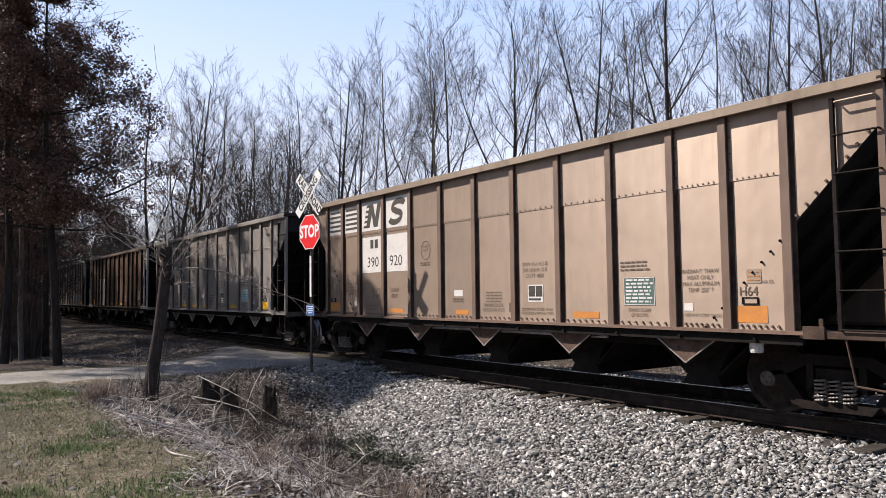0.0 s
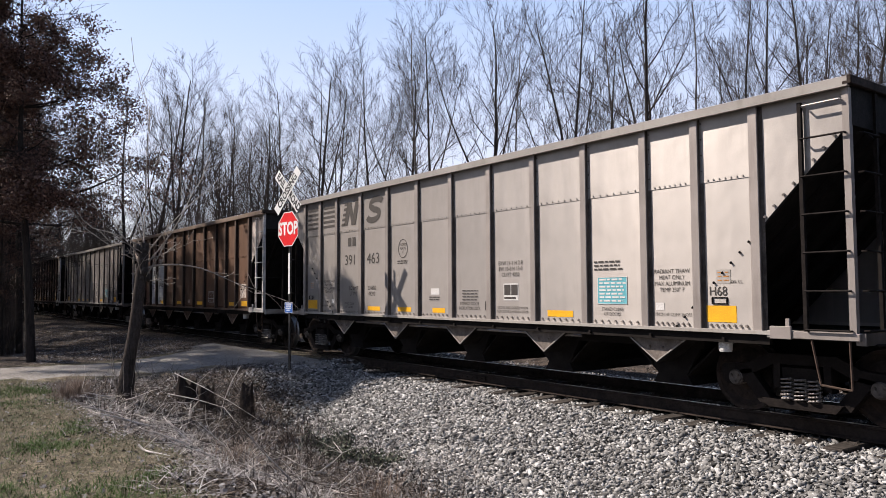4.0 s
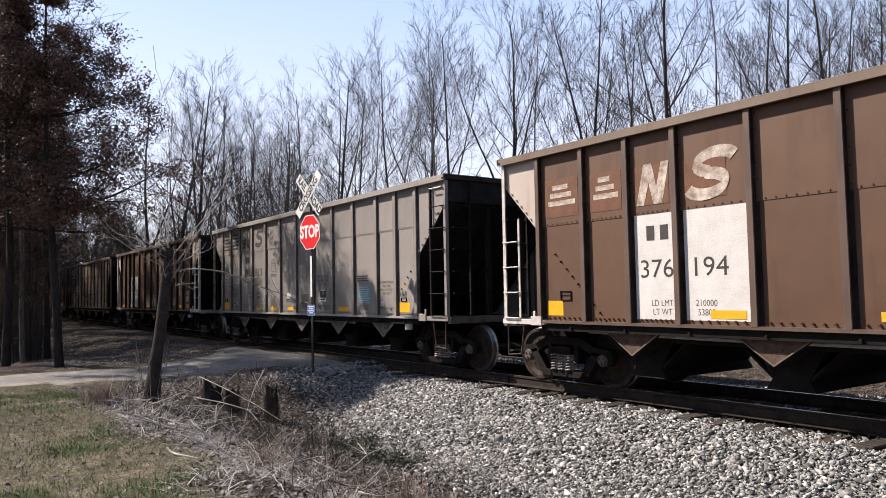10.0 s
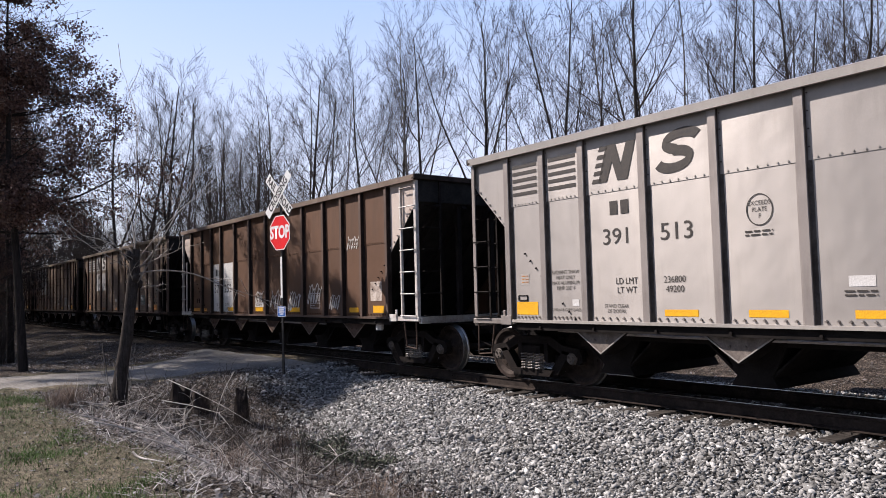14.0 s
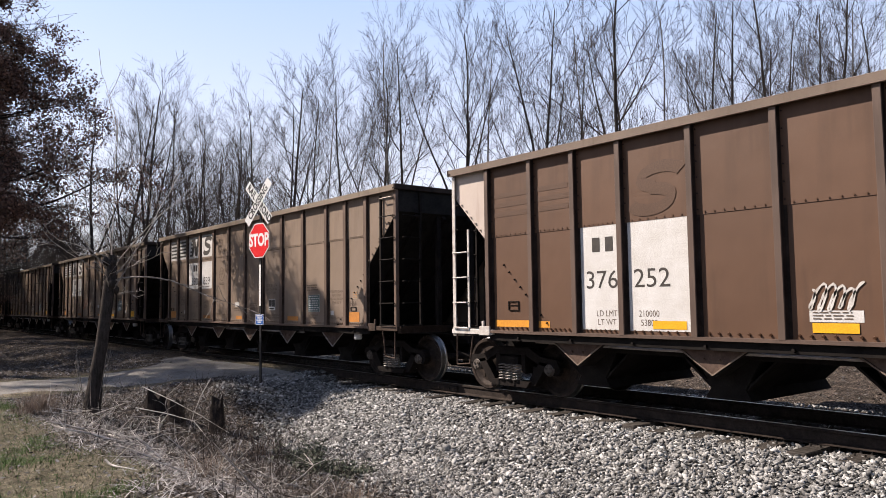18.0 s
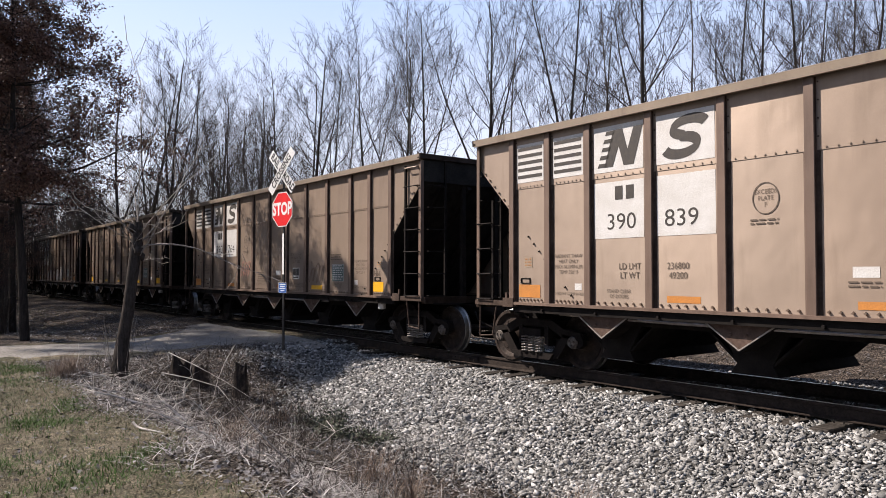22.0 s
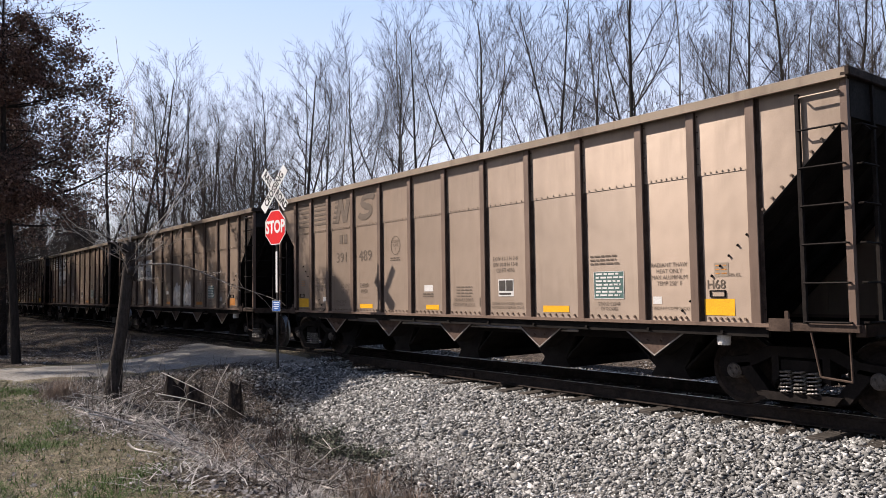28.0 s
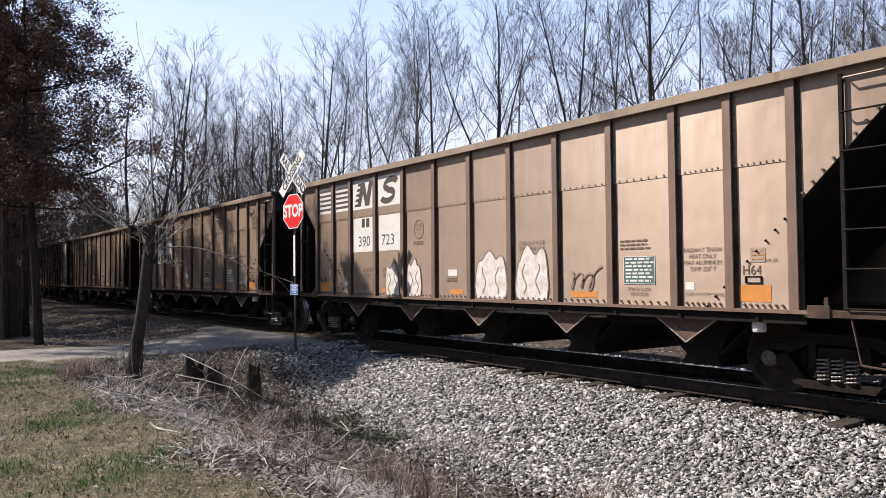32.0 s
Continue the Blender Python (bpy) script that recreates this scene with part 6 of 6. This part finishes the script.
blades("woodland_undergrowth", "tangled leafless stems under the trees behind the track", "brush", 34000, lambda g, n: spot(g, n, (-140.0, -22.0, 15.2, 34.0), in_woods), 2.6, 0.022, 0.5, M["twig"], 0.12, 31, 4)
blades("woodland_undergrowth", "tangled leafless stems in the shaded wood past the lane", "brush", 30000, lambda g, n: spot(g, n, (-70.0, -27.0, -1.0, 6.0), lambda x, y: in_woods(x, y) * (y < -0.115 * x)), 1.7, 0.016, 0.7, M["bramble"], 0.2, 32, 4)
blades("distant_thicket", "grey leafless saplings crowded in the distant woods", "woods", 8000, lambda g, n: spot(g, n, (-160.0, -42.0, 15.5, 55.0), in_woods), 5.5, 0.04, 0.5, M["twig"], 0.14, 33, 5)
blades("lawn_grass", "short tan and green winter grass on the lawn", "grass", 150000, lambda g, n: spot(g, n, (-17.4, -5.0, -2.0, 3.6), on_lawn), 0.060, 0.008, 0.9, M["grass"], 0.85, 1)
blades("green_grass", "tufts of fresh green grass on the lawn", "grass", 130000, lambda g, n: spot(g, n, (-17.0, -5.0, -1.5, 3.4), on_green), 0.078, 0.0075, 0.9, M["green_grass"], 0.5, 2)
def pale_zone(x, y):
    e = lawn_edge(x, y)
    v = noise.noise((x * 0.9, y * 0.9, 17)) * 0.5 + 0.5
    return smooth(e - 0.6, e + 0.2, y) * (1 - 0.75 * smooth(e + 1.3, e + 2.4, y)) * smooth(0.25, 0.6, v) * (1 - smooth(6.4, 7.4, y))


def dark_zone(x, y):
    e = lawn_edge(x, y)
    return smooth(e + 0.2, e + 1.2, y) * (1 - smooth(6.0, 7.2, y + 0.1 * (x + 10))) * smooth(-5.5, -8.0, x)


blades("matted_stems", "short dark stems and rotted stalks matted in the ditch", "brush", 22000, lambda g, n: spot(g, n, (-17.0, -4.0, 1.8, 7.6), in_ditch), 0.13, 0.009, 0.5, M["bramble"], 1.2, 3, 2)
blades("dead_stalks", "bleached dead stalks lying matted beside the ditch", "dead grass", 16000, lambda g, n: spot(g, n, (-17.0, -4.0, 1.6, 7.6), pale_zone), 0.34, 0.013, 0.6, M["straw"], 1.25, 6, 3)
blades("brambles", "thin dark bramble stems arching over the ditch", "brush", 2000, lambda g, n: spot(g, n, (-16.6, -6.0, 2.4, 7.2), dark_zone), 0.62, 0.010, 1.5, M["bramble"], 0.55, 4, 5)
blades("pale_stems", "pale dry stems among the brambles", "brush", 3400, lambda g, n: spot(g, n, (-16.6, -5.0, 2.4, 7.2), dark_zone), 0.36, 0.014, 1.2, M["straw"], 0.95, 7, 4)


def tufts():
    g = np.random.default_rng(5)
    pts = []
    for cx, cy, rad, n in ((-14.9, 2.75, 0.35, 420), (-14.3, 2.5, 0.3, 260), (-6.6, 4.6, 0.35, 300), (-7.9, 4.9, 0.3, 220), (-5.2, 5.6, 0.25, 160), (-9.4, 3.7, 0.4, 260), (-12.0, 5.6, 0.5, 200)):
        for a, d in zip(g.uniform(0, 6.28, n), rad * np.abs(g.normal(0, 0.6, n))):
            x, y = cx + d * math.cos(a), cy + d * math.sin(a)
            pts.append((x, y, ground_z(x, y)))
    return pts


blades("dry_tufts", "upright tufts of dry tan grass", "dead grass", 1, lambda g, n: tufts(), 0.40, 0.007, 0.9, M["dry_tuft"], 0.2, 8, 3)


def thicket():
    """Low leafless shrubs tangled in the ditch."""
    r = random.Random(41)
    for x, y, s in ((-13.2, 4.6, 0.16), (-12.3, 4.9, 0.18), (-11.4, 4.6, 0.15), (-10.6, 4.9, 0.18), (-9.8, 4.9, 0.16), (-13.9, 5.0, 0.14), (-10.9, 4.2, 0.14), (-9.2, 4.6, 0.13)):
        plant(BUSH[r.randrange(3)], x, y, s * r.uniform(0.85, 1.15), r.uniform(0, 360), "low tangled leafless shrub in the ditch", "bare_shrub", "shrubs in the ditch")


thicket()


def fallen(points, radius, label, material, shoots=3, seed=1):
    """A dead branch on the ground: a bent tapering limb with side shoots."""
    r = random.Random(seed)
    pts = [Vector((x, y, ground_z(x, y) + h)) for x, y, h in points]
    segs = []
    for i in range(len(pts) - 1):
        f0, f1 = 1 - 0.7 * i / (len(pts) - 1), 1 - 0.7 * (i + 1) / (len(pts) - 1)
        segs.append((pts[i], pts[i + 1], radius * f0, radius * f1))
    fine = []
    for k in range(shoots):
        p = pts[r.randrange(1, len(pts))]
        d = Vector((r.gauss(0, 1), r.gauss(0, 1), abs(r.gauss(0.4, 0.4)))).normalized()
        q = p + d * r.uniform(0.15, 0.4)
        fine.append((p, q, radius * 0.35, radius * 0.2))
        fine.append((q, q + (d + Vector((r.gauss(0, 0.4), r.gauss(0, 0.4), 0))).normalized() * 0.2, radius * 0.2, radius * 0.1))
    ob = new("fallen_branch")
    tagged(ob, label, "branch", "fallen branches")
    put("limb", raw_mesh("limb", *tubes(as_arrays(segs), 7), material, True), ob)
    for k in range(0, len(fine), 2):
        put("side_shoot", raw_mesh("side_shoot", *tubes(as_arrays(fine[k:k + 2]), 5), material, True), ob)
    return ob


M["bleached"] = surface("bleached_bare_wood", (0.46, 0.43, 0.40), (0.22, 0.195, 0.175), 0.85, 0.0, 5.0, 50.0, 0.3)
fallen([(-8.95, 2.34, 0.07), (-8.88, 2.37, 0.03), (-8.76, 2.40, 0.02), (-8.60, 2.47, 0.02), (-8.48, 2.55, 0.02)], 0.017, "bleached stick lying on the lawn", M["bleached"], 1, 2)
r0 = random.Random(77)
for k in range(52):
    x = r0.uniform(-14.6, -8.0)
    y = lawn_edge(x, 3.0) + r0.uniform(0.35, 2.3)
    a, n = r0.uniform(0, 6.28), r0.randrange(3, 6)
    rise = r0.uniform(0.0, 0.35) if k % 3 == 0 else 0.05
    pts = []
    for i in range(n):
        pts.append((x + 0.19 * i * math.cos(a), y + 0.19 * i * math.sin(a), 0.05 + rise * i * 0.4))
        a += r0.gauss(0, 0.25)
    fallen(pts, r0.uniform(0.007, 0.016), "pale dead branch fallen in the brush", M["bleached"], 3, 80 + k)
fallen([(-13.9, 4.5, 0.0), (-13.86, 4.52, 0.2), (-13.7, 4.6, 0.42), (-13.62, 4.52, 0.6), (-13.66, 4.56, 0.75)], 0.014, "pale forked stem standing in the brush", M["bleached"], 4, 61)
fallen([(-11.6, 3.9, 0.1), (-10.9, 4.1, 0.16), (-10.2, 4.3, 0.12), (-9.6, 4.45, 0.06), (-8.6, 4.7, 0.05)], 0.030, "dark fallen limb across the ditch", M["bark_dark"], 4, 62)

fallen([(-14.9, 4.5, 0.50), (-14.3, 4.85, 0.46), (-13.7, 5.2, 0.36), (-13.1, 5.5, 0.22)], 0.010, "pale dead stick propped across the stumps", M["bleached"], 1, 71)
fallen([(-14.0, 5.5, 0.92), (-14.0, 5.3, 0.60), (-13.8, 5.1, 0.36), (-13.5, 4.9, 0.10)], 0.009, "pale dead stick leaning among the stumps", M["bleached"], 1, 72)
fallen([(-14.6, 4.3, 0.20), (-14.1, 4.7, 0.30), (-13.5, 5.0, 0.34), (-12.9, 5.1, 0.14)], 0.011, "pale dead stick propped across the stumps", M["bleached"], 1, 73)


def build_stump(x, y, h, rad, seed):
    r = random.Random(seed)
    stump = new("tree_stump")
    stump.location = (x, y, ground_z(x, y) - 0.05)
    tagged(stump, "broken dark rotting stump in the brush", "stump", "stumps in the brush")
    bm = bmesh.new()
    n = 12
    secs = []
    for z, k in ((0, 1.35), (0.1, 1.1), (h * 0.6, 1.0), (h, 0.9)):
        secs.append([(rad * k * (1 + 0.12 * math.sin(3 * i)) * math.cos(6.28319 * i / n), rad * k * (1 + 0.12 * math.cos(2 * i)) * math.sin(6.28319 * i / n), z + (r.uniform(-0.18, 0.16) if z == h else 0)) for i in range(n)])
    loft(bm, secs)
    part("bole", bm, M["bark_dark"], stump)


build_stump(-13.8, 5.55, 0.62, 0.13, 1)
build_stump(-14.9, 4.75, 0.42, 0.19, 3)
build_stump(-14.5, 5.0, 0.30, 0.15, 5)


def vine_clump(x, y, size, seed):
    """Low trailing vine with small grey-green leaves on thin stems."""
    r = random.Random(seed)
    z = max(ground_z(x, y), bed_z(y)) - 0.02
    vine = new("vine_clump")
    vine.location = (x, y, z)
    tagged(vine, "grey-green trailing vine over the edge of the ballast", "vine", "vines beside the ballast")
    tips, segs = [], []
    for k in range(26):
        a = r.uniform(0, 6.28)
        p, d = Vector((0, 0, 0)), Vector((math.cos(a), math.sin(a), r.uniform(0.3, 1.1))).normalized()
        for i in range(5):
            d = (d + Vector((r.gauss(0, 0.3), r.gauss(0, 0.3), -0.16))).normalized()
            q = p + d * size * r.uniform(0.12, 0.26)
            segs.append((p, q, 0.006, 0.005))
            tips.append(q)
            p = q
    put("stem", raw_mesh("stem", *tubes(as_arrays(segs), 4), M["bramble"]), vine)
    put("foliage", raw_mesh("foliage", *leaf_cloud(seed, tips, 12, 0.07, 0.026), M["vine_leaf"]), vine, None, "small grey-green leaves")


for k, (x, y, size) in enumerate(((-11.4, 6.0, 0.45), (-10.4, 5.8, 0.42), (-9.6, 6.0, 0.36))):
    vine_clump(x, y, size, 90 + k)


def leaves_on_ground():
    g = np.random.default_rng(9)
    pts = spot(g, 70000, (-17.0, -5.0, -1.0, 7.4), lambda x, y: 0.05 + 0.75 * in_ditch(x, y))
    pts += spot(g, 16000, (-42.0, -21.6, 3.0, 8.0), lambda x, y: 0.8)
    pts += spot(g, 12000, (-26.0, 4.0, 13.4, 17.5), lambda x, y: 0.9)
    c = np.array(pts) + np.array([[0, 0, 0.012]])
    n = len(c)
    az = g.uniform(0, 6.28, n)
    u = np.stack([np.cos(az), np.sin(az), g.normal(0, 0.35, n)], 1)
    w = np.stack([-np.sin(az), np.cos(az), g.normal(0, 0.35, n)], 1)
    s = g.uniform(0.012, 0.04, (n, 1))
    v = np.stack([c - u * s, c + w * s * 0.6, c + u * s, c - w * s * 0.6], 1).reshape(-1, 3)
    return tagged(put("leaf_litter", raw_mesh("leaf_litter", v, np.arange(n)[:, None] * 4 + np.array([[0, 1, 2, 3]]), M["litter"])), "curled brown and grey fallen leaves", "leaves", kind="stuff")


leaves_on_ground()


def stones():
    """Broken ballast stones on the near shoulder, and thinner ones past it."""
    g = np.random.default_rng(12)
    bm = bmesh.new()
    bmesh.ops.create_cube(bm, size=1.35)
    bmesh.ops.triangulate(bm, faces=bm.faces[:])
    bm.verts.index_update()
    base = np.array([v.co[:] for v in bm.verts])
    tri = np.array([[v.index for v in f.verts] for f in bm.faces])
    bm.free()
    spots = []
    for x, y, u in zip(g.uniform(-20.0, 0.5, 105000), g.uniform(5.4, 9.2, 105000), g.uniform(0, 1, 105000)):
        low = 6.35 + 0.35 * noise.noise((x * 0.6, y * 0.6, 2)) + 0.9 * smooth(-11.0, -15.0, x)
        road = smooth(-15.4, -16.6, x)
        if y > 8.74 and (6 - x + 0.13) % 0.51 < 0.26 and u < 0.7:
            continue
        if u < smooth(low - 0.9, low + 0.25, y) * (1 - road):
            spots.append((x, y, max(bed_z(y), ground_z(x, y)) + 0.008 + 0.012 * g.random()))
    for x, y in zip(g.uniform(-22.0, 3.0, 9000), g.uniform(10.9, 13.2, 9000)):
        spots.append((x, y, max(bed_z(y), ground_z(x, y)) + 0.008))
    for x, y in zip(g.uniform(-20.0, 2.0, 5000), g.uniform(9.2, 10.8, 5000)):
        spots.append((x, y, bed_z(y) + 0.01))
    c = np.array(spots)
    n = len(c)
    s = 0.0205 * np.exp(g.normal(0, 0.32, n))
    sc = g.uniform(0.75, 1.25, (n, 3)) * s[:, None] * np.array([[1.45, 0.95, 0.55]])
    yaw = g.uniform(0, np.pi, n)
    q = np.stack([np.cos(yaw), g.normal(0, 0.22, n), g.normal(0, 0.22, n), np.sin(yaw)], 1)
    q /= np.linalg.norm(q, axis=1)[:, None]
    w, x, y, z = q.T
    R = np.stack([1 - 2 * (y * y + z * z), 2 * (x * y - z * w), 2 * (x * z + y * w), 2 * (x * y + z * w), 1 - 2 * (x * x + z * z), 2 * (y * z - x * w), 2 * (x * z - y * w), 2 * (y * z + x * w), 1 - 2 * (x * x + y * y)], 1).reshape(n, 3, 3)
    v = base[None] * (1 + g.normal(0, 0.26, (n, len(base), 1)))
    v = np.einsum("nij,nkj->nki", R, v * sc[:, None, :]) + c[:, None, :]
    f = (np.arange(n)[:, None, None] * len(base) + tri[None]).reshape(-1, 3)
    return tagged(put("ballast_stones", raw_mesh("ballast_stones", v.reshape(-1, 3), f, M["stone"])), "broken pale grey limestone ballast stones", "stones", kind="stuff")


stones()


# ---- movement ----
def travel(t):
    """Where the leading end of the first car stands at t seconds."""
    return -3.748 + 4.0211 * t + 0.00118 * t * t


# play in the couplers, car by car
SLACK = (-0.02, 0.0, 0.04, 0.02, 0.0, -0.03, -0.02, -0.02, 0.04)


def motions():
    for k, car in enumerate(CARS):
        slack = SLACK[k] if k < len(SLACK) else 0.0
        walk(car, [(t, pose(travel(t) - HALF - PITCH * k + slack, TRACK_Y, 0)) for t in range(0, 33)])
    steps = [min(32.0, i * 2 / 15) for i in range(241)]
    for w, k in WHEELSETS:
        walk(w, [(t, pose(k, 0, WHEEL_R, 0, math.degrees((travel(t) - travel(0)) / WHEEL_R), 0)) for t in steps])


motions()
